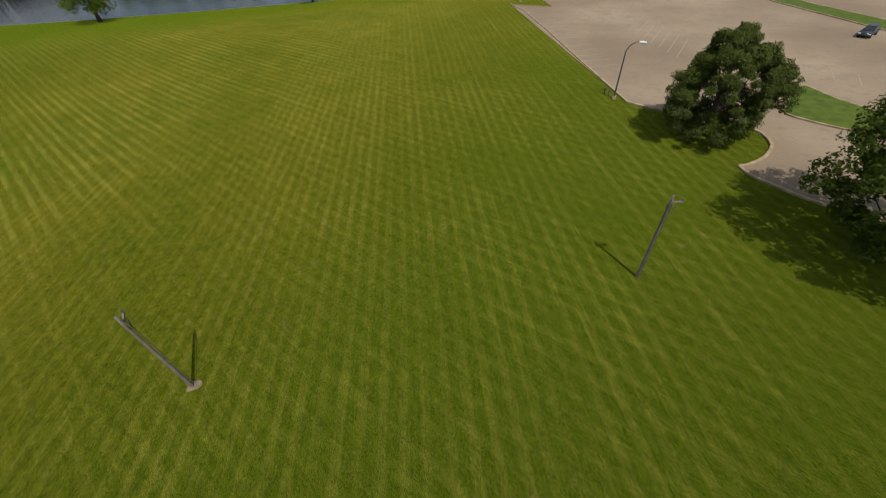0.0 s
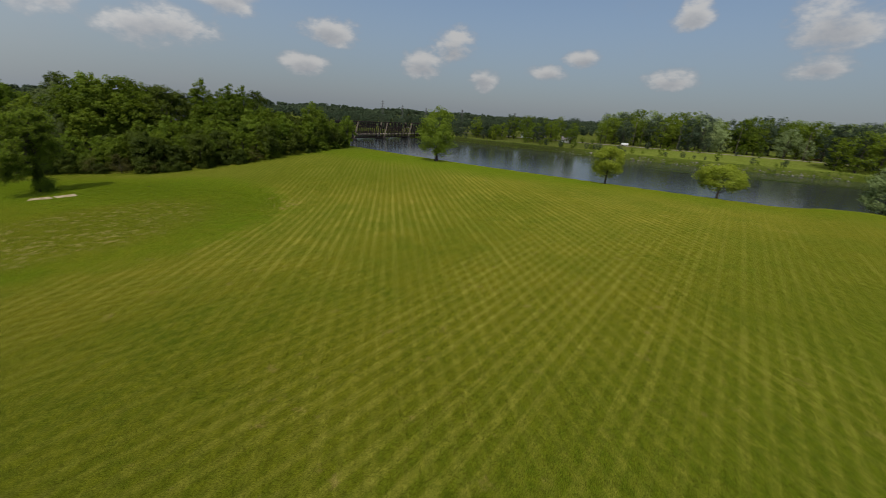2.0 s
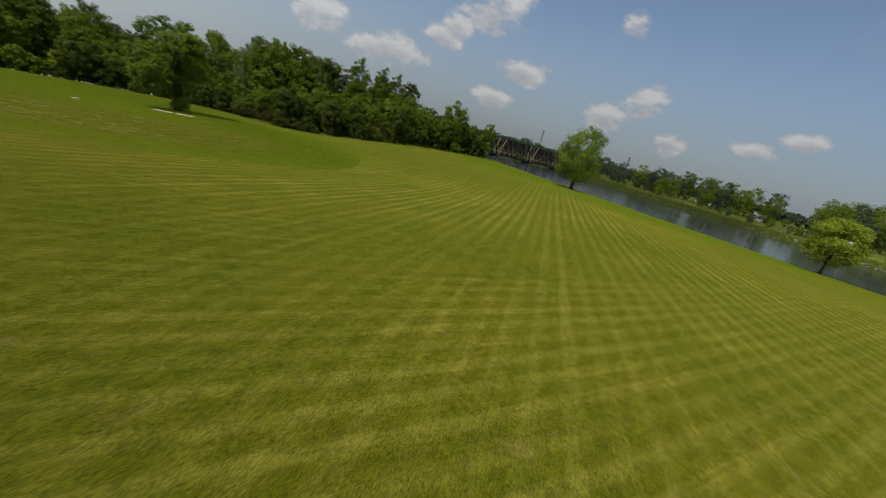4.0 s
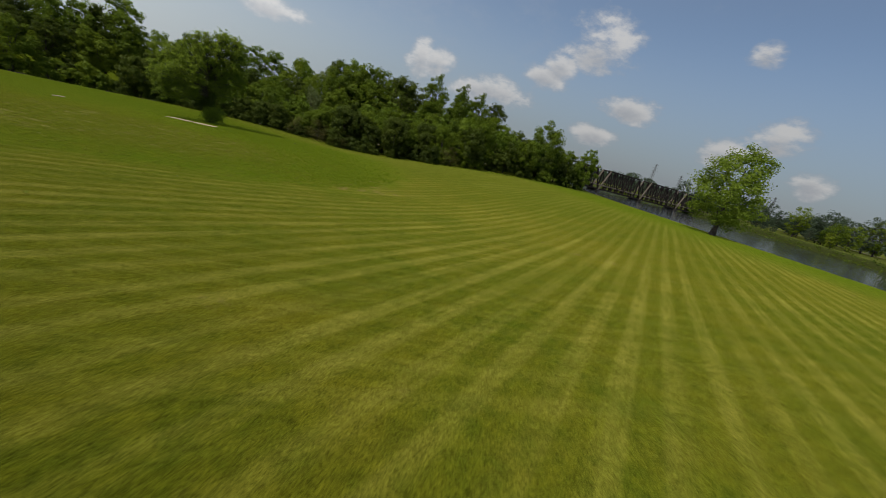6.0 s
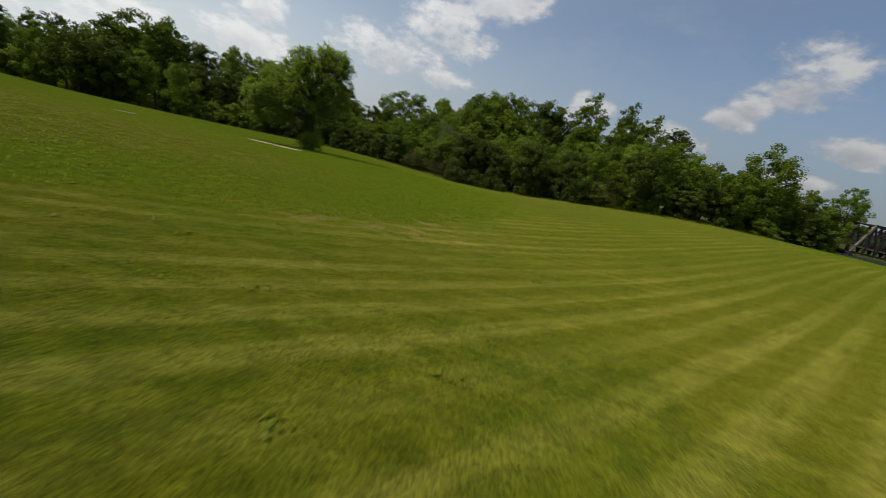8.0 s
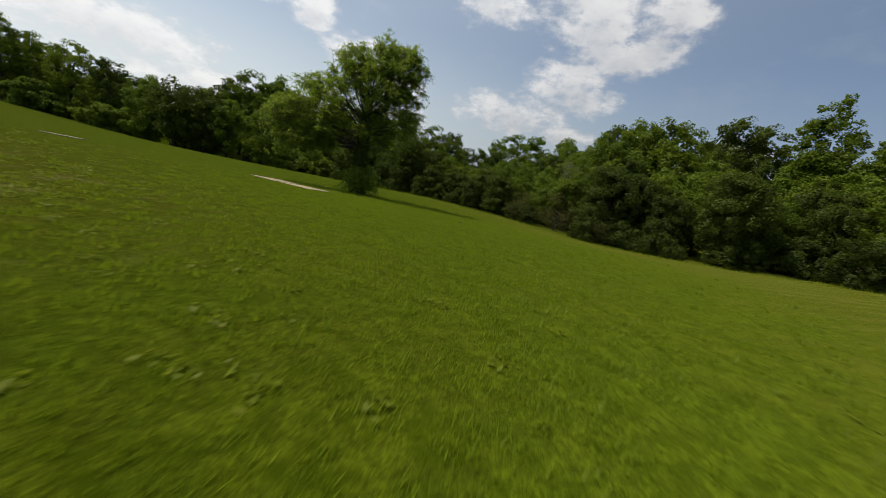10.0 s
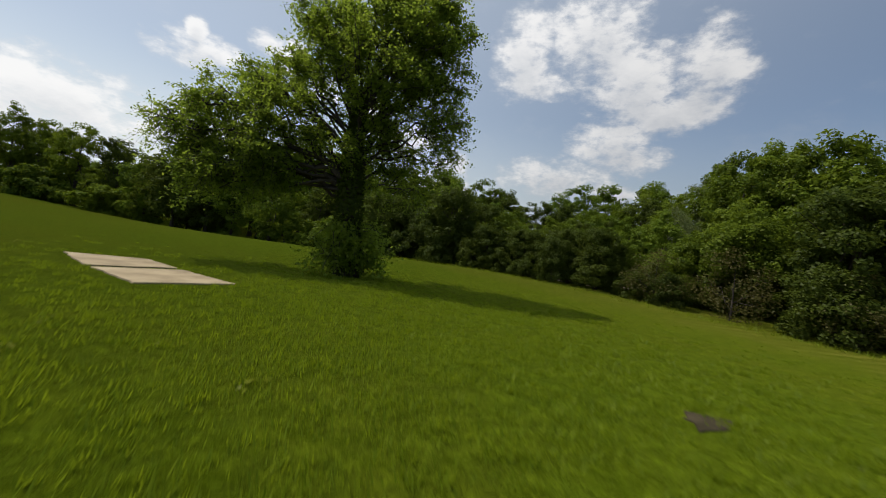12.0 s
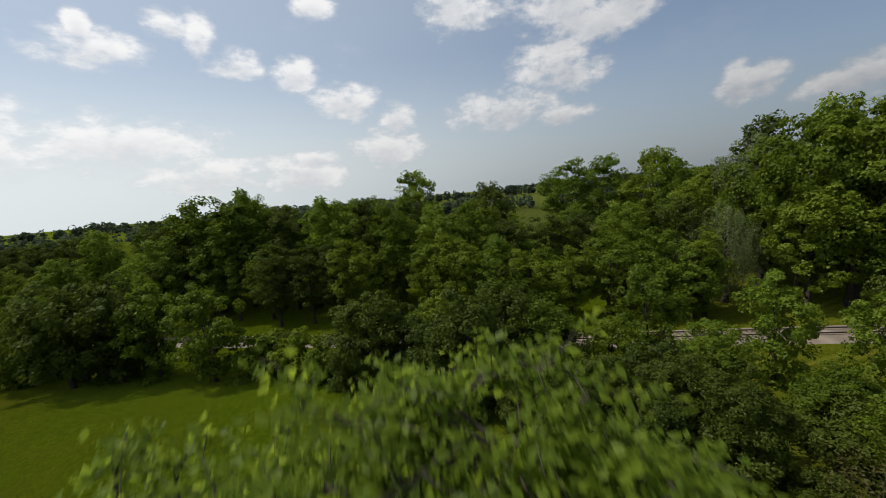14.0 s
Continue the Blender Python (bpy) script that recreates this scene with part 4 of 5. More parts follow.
        pieces.append(tube(path, np.linspace(0.03, 0.008, 5), 4))
        m = 62
        i = rng.integers(1, 5, m)
        q = path[i] + rng.normal(0, 0.26, (m, 3))
        q[:, 2] = np.maximum(q[:, 2], 0.08)
        sp.append(q), so.append(q - path[i])
    pv, pf = gather(pieces)
    link_mesh("sucker_growth", pv, pf, M_BARK, smooth=True, parent=ob, label="thin leafy shoots round the foot")
    p, o = np.concatenate(sp), np.concatenate(so)
    o /= np.linalg.norm(o, axis=1)[:, None] + 1e-9
    sv, sf = leaves_at(p, o, 0.23, rng, 0.62)
    link_mesh("foliage", sv, sf, M_LEAF_HERO, parent=ob)
    return ob


M_LEAF_HERO = foliage("elm_leaves", (0.082, 0.138, 0.012), (0.262, 0.334, 0.034), 0.6, 0.5, 0.35)
lone_tree()

# ---- trees on the river bank ----
BANK1 = dict(seed=41, h=19.5, rx=6.6, z0=2.6, clumps=170, per=85, leaf=0.46, spread=1.8, trunk_r=0.55, lump=0.3, fill=0.35, slim=0.7)
BANK2 = dict(seed=42, h=10.4, rx=4.1, z0=2.8, clumps=130, per=90, leaf=0.36, spread=1.3, trunk_r=0.28, lump=0.35, slim=0.7)
BANK3 = dict(seed=43, h=10.0, rx=5.2, z0=3.0, clumps=140, per=90, leaf=0.36, spread=1.3, trunk_r=0.3, lump=0.4, slim=0.7)
BANK4 = dict(seed=44, h=14.5, rx=4.6, z0=5.2, clumps=110, per=80, leaf=0.4, spread=1.3, trunk_r=0.3, lump=0.4, fill=0.4, slim=0.7)
BANK5 = dict(seed=45, h=16.0, rx=8.0, z0=5.0, clumps=200, per=90, leaf=0.45, spread=1.25, trunk_r=0.5, lump=0.35, hang=1.2, slim=0.65)
tree("bank_one", BANK1, -156.0, 110.8, 20, 1, 1, M_LEAF_FRESH, "broad green tree leaning over the river bank", "tree", "trees on the river bank", "bank_tree")
tree("bank_two", BANK2, -100.0, 145.0, 0, 1, 1, M_LEAF_YELLOW, "small round yellow-green tree on the river bank", "tree", "trees on the river bank", "bank_tree")
tree("bank_three", BANK3, -76.8, 162.0, 50, 1, 1, M_LEAF_YELLOW, "low spreading yellow-green tree on the river bank", "tree", "trees on the river bank", "bank_tree")
tree("bank_four", BANK4, -52.5, 183.5, 0, 1, 1, M_LEAF_GREY, "pale silver-leaved tree on the river bank", "tree", "trees on the river bank", "bank_tree")
tree("bank_five", BANK5, -32.0, 194.5, 0, 1, 1, M_LEAF, "large drooping willow on the river bank", "tree", "trees on the river bank", "bank_tree")
# end of the woods, beside the bridge
tree("end_tree", dict(seed=46, h=18.0, rx=5.4, z0=1.6, clumps=170, per=85, leaf=0.55, spread=1.5, trunk_r=0.35, lump=0.45), -196.0, 66.5, 0, 1, 1, M_LEAF, "full green tree at the end of the woods", "tree", "", "woodland_tree")
# dense pine and a maple beside the car park
PINE = dict(seed=51, h=10.0, rx=6.0, z0=0.6, clumps=330, per=165, leaf=0.5, spread=0.7, trunk_r=0.3, limbs=30, slim=0.17, lump=0.36, fill=0.4, taper=0.35)
M_PINE = foliage("pine_needles", (0.021, 0.037, 0.007), (0.075, 0.096, 0.017), 0.25)
tree("pine", PINE, 6.8, 84.4, 0, 1, 1, M_PINE, "dense dark round-crowned pine on the grass", "tree", "", "pine_tree")
MAPLE = dict(seed=52, h=12.5, rx=6.8, z0=1.6, clumps=300, per=100, leaf=0.34, spread=0.95, trunk_r=0.28, limbs=14, lump=0.35)
tree("maple", MAPLE, 18.8, 67.5, 0, 1, 1, M_LEAF_DARK, "dark green maple beside the drive", "tree", "", "maple_tree")
# dark trees at the mouth of the footpath beside the river
for x, y, s in ((62.0, 236.0, 0.95), (70.0, 246.0, 1.05), (68.0, 228.0, 0.8), (78.0, 238.0, 1.1)):
    tree("mid_1", MID[1], x, y, 37 * x, s, s, M_LEAF_DARK, "dark leafy tree beside the footpath", "tree", "trees by the footpath", "bank_tree")

# ---- concrete pads and bare patch near the lone tree ----
def flat_piece(name, corners, thick, mat, lift=0.06, rough=0.03, seed=1):
    """A slab with slightly worn edges that lies on the lawn: its vertices and faces in place."""
    r = random.Random(seed)
    ring = []
    for (x0, y0), (x1, y1) in zip(corners, corners[1:] + corners[:1]):
        n = max(2, int(math.hypot(x1 - x0, y1 - y0) / 0.4))
        ring += [(x0 + (x1 - x0) * i / n + r.gauss(0, rough), y0 + (y1 - y0) * i / n + r.gauss(0, rough)) for i in range(n)]
    cx, cy = sum(p[0] for p in ring) / len(ring), sum(p[1] for p in ring) / len(ring)
    z = gz(cx, cy)
    bm = bmesh.new()
    top = [bm.verts.new((x - cx, y - cy, gz(x, y) - z + lift)) for x, y in ring]
    inner = [bm.verts.new(((x - cx) * 0.985, (y - cy) * 0.985, gz(x, y) - z + lift + 0.015)) for x, y in ring]
    low = [bm.verts.new((x - cx, y - cy, gz(x, y) - z + lift - thick)) for x, y in ring]
    k = len(ring)
    for i in range(k):
        j = (i + 1) % k
        bm.faces.new((low[i], low[j], top[j], top[i]))
        bm.faces.new((top[i], top[j], inner[j], inner[i]))
    bm.faces.new(inner)
    bmesh.ops.recalc_face_normals(bm, faces=bm.faces)
    me = bpy.data.meshes.new(name)
    bm.to_mesh(me)
    bm.free()
    me.materials.append(mat)
    ob = new(name, me)
    ob.matrix_basis = pose(cx, cy, z)
    return ob


for n, quad in enumerate(([(-109.4, 6.5), (-112.0, 5.9), (-113.5, 8.2), (-111.2, 9.8)], [(-111.5, 10.2), (-113.8, 8.7), (-115.8, 11.4), (-113.3, 12.9)],
                          [(-94.6, 4.9), (-95.2, 3.9), (-97.2, 2.9), (-96.6, 4.1)])):
    tagged(flat_piece("concrete_pad", quad, 0.2, M_CONCRETE, 0.04, 0.035, n), "weathered tan concrete pad set into the lawn", "concrete pad", "concrete pads on the lawn")
tagged(flat_piece("bare_patch", [(-122.7, 22.8), (-123.3, 22.6), (-123.6, 23.1), (-123.0, 23.4), (-122.5, 23.2)], 0.1, M_SOIL, 0.005, 0.1, 9), "small patch of dark bare soil in the lawn", "soil patch")

# ---- railway ----
def rail_point(s, off=0.0, up=0.0):
    x, y = RAIL_A[0] + RAIL_D[0] * s + RAIL_D[1] * off, RAIL_A[1] + RAIL_D[1] * s - RAIL_D[0] * off
    return (x, y, float(rail_height(s)) + up)


M_BALLAST = plain("ballast", (0.13, 0.105, 0.08), (0.28, 0.235, 0.185), 0.95, 0.5, 9.0, 0.9)
railway = tagged(new("railway"), "single railway track on pale ballast", "railway")
ss = np.arange(-150, 157, 3.0)
prof = [(-3.4, -0.75), (-2.0, -0.18), (2.0, -0.18), (3.4, -0.75)]
bv = np.array([rail_point(s, o, h) for s in ss for o, h in prof])
bf = np.array([(i * 4 + j, i * 4 + j + 1, i * 4 + j + 5, i * 4 + j + 4) for i in range(len(ss) - 1) for j in range(3)])
link_mesh("ballast_bed", bv, bf, M_BALLAST, parent=railway)
for o in (-0.75, 0.75):
    rp = [(-0.07, 0.0), (-0.035, 0.03), (-0.035, 0.13), (0.035, 0.13), (0.035, 0.03), (0.07, 0.0)]
    rv = np.array([rail_point(s, o + a, h) for s in ss for a, h in rp])
    rf = np.array([(i * 6 + j, i * 6 + (j + 1) % 6, (i + 1) * 6 + (j + 1) % 6, (i + 1) * 6 + j) for i in range(len(ss) - 1) for j in range(6)])
    link_mesh("rail", rv, rf, M_RUST, parent=railway, label="rusty steel rail")
tie_bm = bm_box(2.6, 0.24, 0.2, (0, 0, -0.19), 0.02)
tie = part("sleeper", tie_bm, M_TIMBER, railway)
tie_yaw = math.degrees(math.atan2(RAIL_D[1], RAIL_D[0])) - 90
for n, s in enumerate(np.arange(-128, 20, 0.62)):
    ob = tie if n == 0 else new("sleeper", tie.data)
    ob.parent = railway
    ob.matrix_basis = pose(*rail_point(s), 0, 0, tie_yaw)
sx0, sy0, sz0 = rail_point(-119.0, 3.6)
marker = thing("track_marker", "low white marker board beside the railway", "sign", sx0, sy0, sz0 - 0.6)
part("post", bm_box(0.1, 0.1, 1.3, (0, 0, 0), 0.01), M_TIMBER, marker)
part("board", bm_box(0.9, 0.05, 0.4, (0, 0.07, 0.9), 0.01), M_WHITE, marker, "white board")

# ---- truss bridge over the river ----
def truss_bridge():
    ob = tagged(new("truss_bridge"), "old rusty steel truss railway bridge on stone piers", "bridge")
    ob.matrix_basis = pose(-246.75, 70.1, 0.0, 0, 0, 129.0)
    span, low, high, half = 30.8, -1.6, 8.2, 2.7

    def bar(name, a, b, w, h, mat=M_RUST):
        part(name, beam(a, b, w, h), mat, ob)

    for k in range(4):
        x0, x1 = k * span + 0.4, (k + 1) * span - 0.4
        m = 7
        step = (x1 - x0) / m
        for y in (-half, half):
            bar("bottom_chord", (x0, y, low), (x1, y, low), 0.5, 0.6)
            bar("top_chord", (x0 + step, y, high), (x1 - step, y, high), 0.5, 0.55)
            bar("end_post", (x0, y, low), (x0 + step, y, high), 0.55, 0.5, M_TIMBER)
            bar("end_post", (x1, y, low), (x1 - step, y, high), 0.55, 0.5)
            for i in range(1, m):
                bar("vertical", (x0 + i * step, y, low), (x0 + i * step, y, high), 0.42, 0.42)
            for i in range(1, m - 1):
                a, b = (high, low) if i < m / 2 else (low, high)
                bar("diagonal", (x0 + i * step, y, a), (x0 + (i + 1) * step, y, b), 0.36, 0.36)
                bar("counter_brace", (x0 + i * step, y, b), (x0 + (i + 1) * step, y, a), 0.22, 0.22)
        for i in range(1, m):
            bar("portal_strut", (x0 + i * step, -half, high), (x0 + i * step, half, high), 0.3, 0.45)
        part("deck", bm_box(span, 2 * half + 0.2, 0.5, ((k + 0.5) * span, 0, 0.2), 0.05), M_TIMBER, ob, "dark timber deck")
    for k in range(5):
        bm = bm_box(2.0, 7.6, 3.6, (k * span, 0, -5.7), 0.25)
        for v in bm.verts:
            if v.co.z < -4:
                v.co.x = k * span + (v.co.x - k * span) * 1.5
                v.co.y *= 1.15
        pier = part("pier", bm, M_PIER, ob, "stained cut-stone pier")
        part("cap", bm_box(2.6, 8.2, 0.4, (k * span, 0, -2.2), 0.08), M_PIER, pier)
    return ob


truss_bridge()

# ---- masts and power poles beyond the river ----
def power_mast(x, y, top, arms=3):
    z = gz(x, y)
    ob = thing("power_mast", "tall grey power-line mast beyond the river", "power mast", x, y, z, 35, "power masts")
    h = top - z
    bm = bmesh.new()
    for a, b in ((-1, -1), (1, -1), (1, 1), (-1, 1)):
        beam((a * 1.6, b * 1.6, 0), (a * 0.25, b * 0.25, h), 0.16, 0.16, bm)
    for i in range(9):
        f0, f1 = 1 - i / 9, 1 - (i + 1) / 9
        w0, w1 = 0.25 + 1.35 * f0, 0.25 + 1.35 * f1
        z0, z1 = h * i / 9, h * (i + 1) / 9
        for a, b, c, d in ((-1, -1, 1, -1), (1, -1, 1, 1), (1, 1, -1, 1), (-1, 1, -1, -1)):
            beam((a * w0, b * w0, z0), (c * w1, d * w1, z1), 0.07, 0.07, bm)
    part("lattice_frame", bm, M_POST, ob)
    for i in range(arms):
        part("cross_arm", beam((-3.2 + 0.5 * i, 0, h * (0.78 + 0.09 * i)), (3.2 - 0.5 * i, 0, h * (0.78 + 0.09 * i)), 0.14, 0.16), M_POST, ob)


for x, y, top in ((-398, 146, 26), (-415, 171, 23), (-412, 196, 22), (-368, 218, 22), (-344, 263, 22)):
    power_mast(x, y, top)


def utility_pole(x, y, h, label, lean=0.0, rz=0.0, group=""):
    """A wooden pole with a short arm, an insulator and a coil of wire at its head."""
    ob = thing("utility_pole", label, "utility pole", x, y, None, rz, group)
    ob.matrix_basis = ob.matrix_basis @ pose(0, 0, 0, 0, lean, 0)
    z = np.linspace(-0.4, h, 8)
    v, f = tube(np.stack([0 * z, 0 * z, z], 1), np.linspace(0.115, 0.075, 8), 12)
    f = np.concatenate([f, [[84, 85, 86, 87], [87, 88, 89, 84], [89, 90, 91, 84], [91, 92, 93, 84]]])
    link_mesh("shaft", v, f, M_TIMBER, smooth=True, parent=ob)
    part("cross_arm", bm_box(0.1, 0.9, 0.12, (0.12, 0.25, h - 0.5), 0.01), M_TIMBER, ob)
    bm = bmesh.new()
    for k in (-0.1, 0.6):
        bmesh.ops.create_cone(bm, cap_ends=True, segments=10, radius1=0.06, radius2=0.035, depth=0.18, matrix=Matrix.Translation((0.12, k, h - 0.28)))
    part("insulator", bm, M_POST, ob, "dull grey insulators")
    t = np.linspace(0, 4 * np.pi, 40)
    cv, cf = tube(np.stack([0.16 + 0 * t, 0.3 * np.cos(t), h - 0.75 + 0.3 * np.sin(t) + 0.01 * t], 1), np.full(40, 0.018), 5)
    link_mesh("wire_coil", cv, cf, M_POST, smooth=True, parent=ob)
    t = np.linspace(0.2, h - 0.5, 6)
    cv, cf = tube(np.stack([0 * t + 0.19, 0 * t, t], 1), np.full(6, 0.025), 6)
    link_mesh("conduit", cv, cf, M_POST, smooth=True, parent=ob, label="grey conduit running up the pole")
    return ob


utility_pole(2.25, 58.6, 7.2, "weathered wooden utility pole standing on the lawn", 0.5, -60, "poles on the lawn")
utility_pole(-21.3, 39.3, 7.2, "dark weathered utility pole with bare soil at its foot", -1.0, 60, "poles on the lawn")
tagged(flat_piece("bare_patch", [(-21.0, 39.0), (-21.5, 38.9), (-21.7, 39.3), (-21.3, 39.7), (-20.95, 39.5)], 0.1, M_TRACK_SOIL, 0.03, 0.1, 12), "pale bare ground round the foot of a pole", "soil patch")
for x, y in ((-223.5, 289.9), (-200.8, 306.9), (-174.3, 326.8), (-147.0, 347.0)):
    utility_pole(x, y, 17.5, "tall wooden power pole beside the far road", 0, 35, "poles along the far road")

# ---- car park ----
LOT_EDGE = [(-34.8, 143.5), (-24.2, 142.7), (-29.0, 151.0), (-29.8, 160.0), (-28.0, 170.0), (-25.2, 177.5), (-15.0, 188.0), (-3.6, 194.5), (25.0, 197.0), (105.0, 200.0), (105.0, 66.0), (60.0, 62.0),
            (22.0, 71.0), (14.5, 73.7), (11.3, 75.7), (9.8, 77.6), (11.6, 79.4), (12.8, 82.0), (13.0, 84.5), (11.5, 87.0), (8.0, 88.3), (3.0, 88.7), (-1.7, 90.2)]


def sheet(name, corners, mat, z, label, category, kind="structure", thick=0.0):
    bm = bmesh.new()
    vs = [bm.verts.new((x, y, z)) for x, y in corners]
    f = bm.faces.new(vs)
    if f.normal.z < 0:
        f.normal_flip()
    if thick:
        low = [bm.verts.new((x, y, z - thick)) for x, y in corners]
        for i in range(len(vs)):
            j = (i + 1) % len(vs)
            bm.faces.new((low[i], low[j], vs[j], vs[i]))
    bmesh.ops.triangulate(bm, faces=[f])
    bmesh.ops.recalc_face_normals(bm, faces=bm.faces)
    me = bpy.data.meshes.new(name)
    bm.to_mesh(me)
    bm.free()
    me.materials.append(mat)
    return tagged(new(name, me), label, category, kind=kind)


def lot_material():
    m, nt, b, pos = material("worn_car_park", 0.92, 0.2)
    big, mid, fine = noise_at(nt, pos, 0.05, 4.0), noise_at(nt, pos, 0.4, 5.0, 0.7), noise_at(nt, pos, 9.0, 3.0)
    base = blend(nt, ramp(nt, big, 0.3, 0.7), (0.205, 0.152, 0.100), (0.305, 0.236, 0.164))
    base = blend(nt, calc(nt, "MULTIPLY", ramp(nt, mid, 0.42, 0.72), 0.5), base, (0.152, 0.120, 0.088))
    w = node(nt, "TexVoronoi", feature="DISTANCE_TO_EDGE", Scale=0.16)
    link(nt, pos, w.inputs["Vector"])
    crack = calc(nt, "LESS_THAN", w.outputs["Distance"], 0.006)
    base = blend(nt, calc(nt, "MULTIPLY", crack, 0.13), base, (0.14, 0.12, 0.10))
    oil = ramp(nt, noise_at(nt, pos, 0.22, 2.0), 0.7, 0.8)
    base = blend(nt, calc(nt, "MULTIPLY", oil, 0.45), base, (0.12, 0.1, 0.085))
    link(nt, base, b.inputs["Base Color"])
    relief(nt, b, fine, 0.3, 0.01)
    return m


M_LOT = lot_material()
sheet("car_park", LOT_EDGE, M_LOT, 0.06, "large worn tan asphalt car park", "car park", thick=0.3)


def round_corners(pts, r=1.2, n=4):
    out = []
    for p, q, s in zip(pts[-1:] + pts[:-1], pts, pts[1:] + pts[:1]):
        p, q, s = Vector(p), Vector(q), Vector(s)
        a, b = (p - q), (s - q)
        a, b = q + a.normalized() * min(r, a.length * 0.4), q + b.normalized() * min(r, b.length * 0.4)
        out += [tuple((1 - t) ** 2 * a + 2 * t * (1 - t) * q + t ** 2 * b) for t in (i / n for i in range(n + 1))]
    return out


def kerb(points, width=0.3, height=0.2, z=0.0, closed=True, label="pale concrete kerb round the grass"):
    """A kerb with a rounded top edge along a line."""
    pts = [Vector(p) for p in points]
    n = len(pts)
    prof = [(-width / 2, z - 0.2), (-width / 2, z + height - 0.04), (-width / 2 + 0.04, z + height), (width / 2 - 0.04, z + height), (width / 2, z + height - 0.04), (width / 2, z - 0.2)]
    v = []
    for i in range(n):
        a, b = pts[i - 1] if closed or i else pts[i], pts[(i + 1) % n] if closed or i < n - 1 else pts[i]
        d = (b - a).normalized()
        side = Vector((d.y, -d.x))
        v += [(*(pts[i] + side * o), h) for o, h in prof]
    k = len(prof)
    f = [(i * k + j, i * k + j + 1, ((i + 1) % n) * k + j + 1, ((i + 1) % n) * k + j) for i in range(n if closed else n - 1) for j in range(k - 1)]
    return tagged(link_mesh("kerb", v, f, M_CONCRETE), label, "kerb", kind="structure")


M_GRASS = plain("short_grass", (0.036, 0.068, 0.003), (0.09, 0.12, 0.008), 0.9, 0.8, 12.0, 0.8)
ISLANDS = [[(-22.9, 157.0), (-19.3, 150.0), (-16.6, 159.5), (-11.0, 156.4), (-7.8, 165.2), (-12.0, 168.5), (-17.5, 168.0)],
           [(-2.4, 174.0), (0.8, 183.0), (6.4, 185.6), (12.5, 180.0), (13.7, 173.6), (7.8, 170.2)],
           [(17.0, 164.0), (21.0, 166.5), (28.5, 154.0), (37.5, 141.5), (60.0, 121.0), (58.0, 113.0), (35.0, 134.3), (22.0, 155.0)],
           [(15.2, 92.0), (16.2, 97.0), (18.7, 103.0), (21.4, 98.7), (25.0, 95.5), (46.0, 86.0), (44.0, 79.0), (24.0, 88.5), (18.5, 90.3)],
           [(30.0, 172.0), (33.0, 176.0), (60.0, 170.0), (75.0, 158.0), (72.0, 152.0), (45.0, 164.0)]]
for pts in ISLANDS:
    ring = round_corners(pts)
    sheet("grass_island", ring, M_GRASS, 0.2, "raised grass island in the car park", "grass island", thick=0.25)
    kerb(ring, 0.25, 0.18, 0.06)
kerb([(-34.8, 143.5), (-30.0, 138.3), (-19.7, 121.2), (-10.0, 104.3), (-1.7, 90.2), (1.0, 89.2), (3.0, 88.7), (8.0, 88.3), (10.0, 87.8), (11.5, 87.0), (12.5, 85.9), (13.0, 84.5), (13.1, 83.2), (12.8, 82.0), (12.3, 80.6), (11.6, 79.4),
      (10.6, 78.2), (9.8, 77.6)], 0.32, 0.14, 0.06, False, "pale concrete kerb along the lawn")
kerb([(9.8, 77.6), (10.4, 76.5), (11.3, 75.7), (14.5, 73.7), (18.0, 72.3), (22.0, 71.0), (60.0, 62.0)], 0.3, 0.14, 0.06, False, "pale concrete kerb along the lawn")

sheet("footpath", [(38.0, 199.0), (42.0, 199.0), (52.0, 214.0), (60.0, 224.0), (58.0, 226.5), (49.0, 216.0)], M_CONCRETE, 0.1, "pale concrete footpath towards the river", "footpath", thick=0.25)

# worn stall lines
def stall_line(x, y, dx, dy, w=0.14):
    d = Vector((dx, dy))
    s = Vector((-d.y, d.x)).normalized() * w / 2
    a, b = Vector((x, y)), Vector((x, y)) + d
    bm = bmesh.new()
    n = 5
    rows_ = [[bm.verts.new((*(a + d * i / n + s * k * random.uniform(0.75, 1.1)), 0.066)) for k in (-1, 1)] for i in range(n + 1)]
    for p, q in zip(rows_, rows_[1:]):
        bm.faces.new((p[0], q[0], q[1], p[1]))
    me = bpy.data.meshes.new("stall_line")
    bmesh.ops.recalc_face_normals(bm, faces=bm.faces)
    bm.to_mesh(me)
    bm.free()
    me.materials.append(M_PAINT)
    tagged(new("stall_line", me), "worn white parking stall line", "road marking", "stall lines")


for k in range(11):
    stall_line(-11.0 + 1.45 * k, 134.6 - 2.4 * k, 1.5, 11.0)
for k in range(5):
    stall_line(14.7 + 2.65 * k, 110.4 - 1.4 * k, 0.6, 4.6)
for k in range(17):
    stall_line(-32.2 + 0.859 * 0.5 + 1.42 * k, 139.6 + 0.3 - 2.36 * k, 0.859 * 5.0, 0.512 * 5.0)
for k in range(7):
    stall_line(50.0 + 2.7 * k, 140.0 - 1.5 * k, 1.5, 5.0)

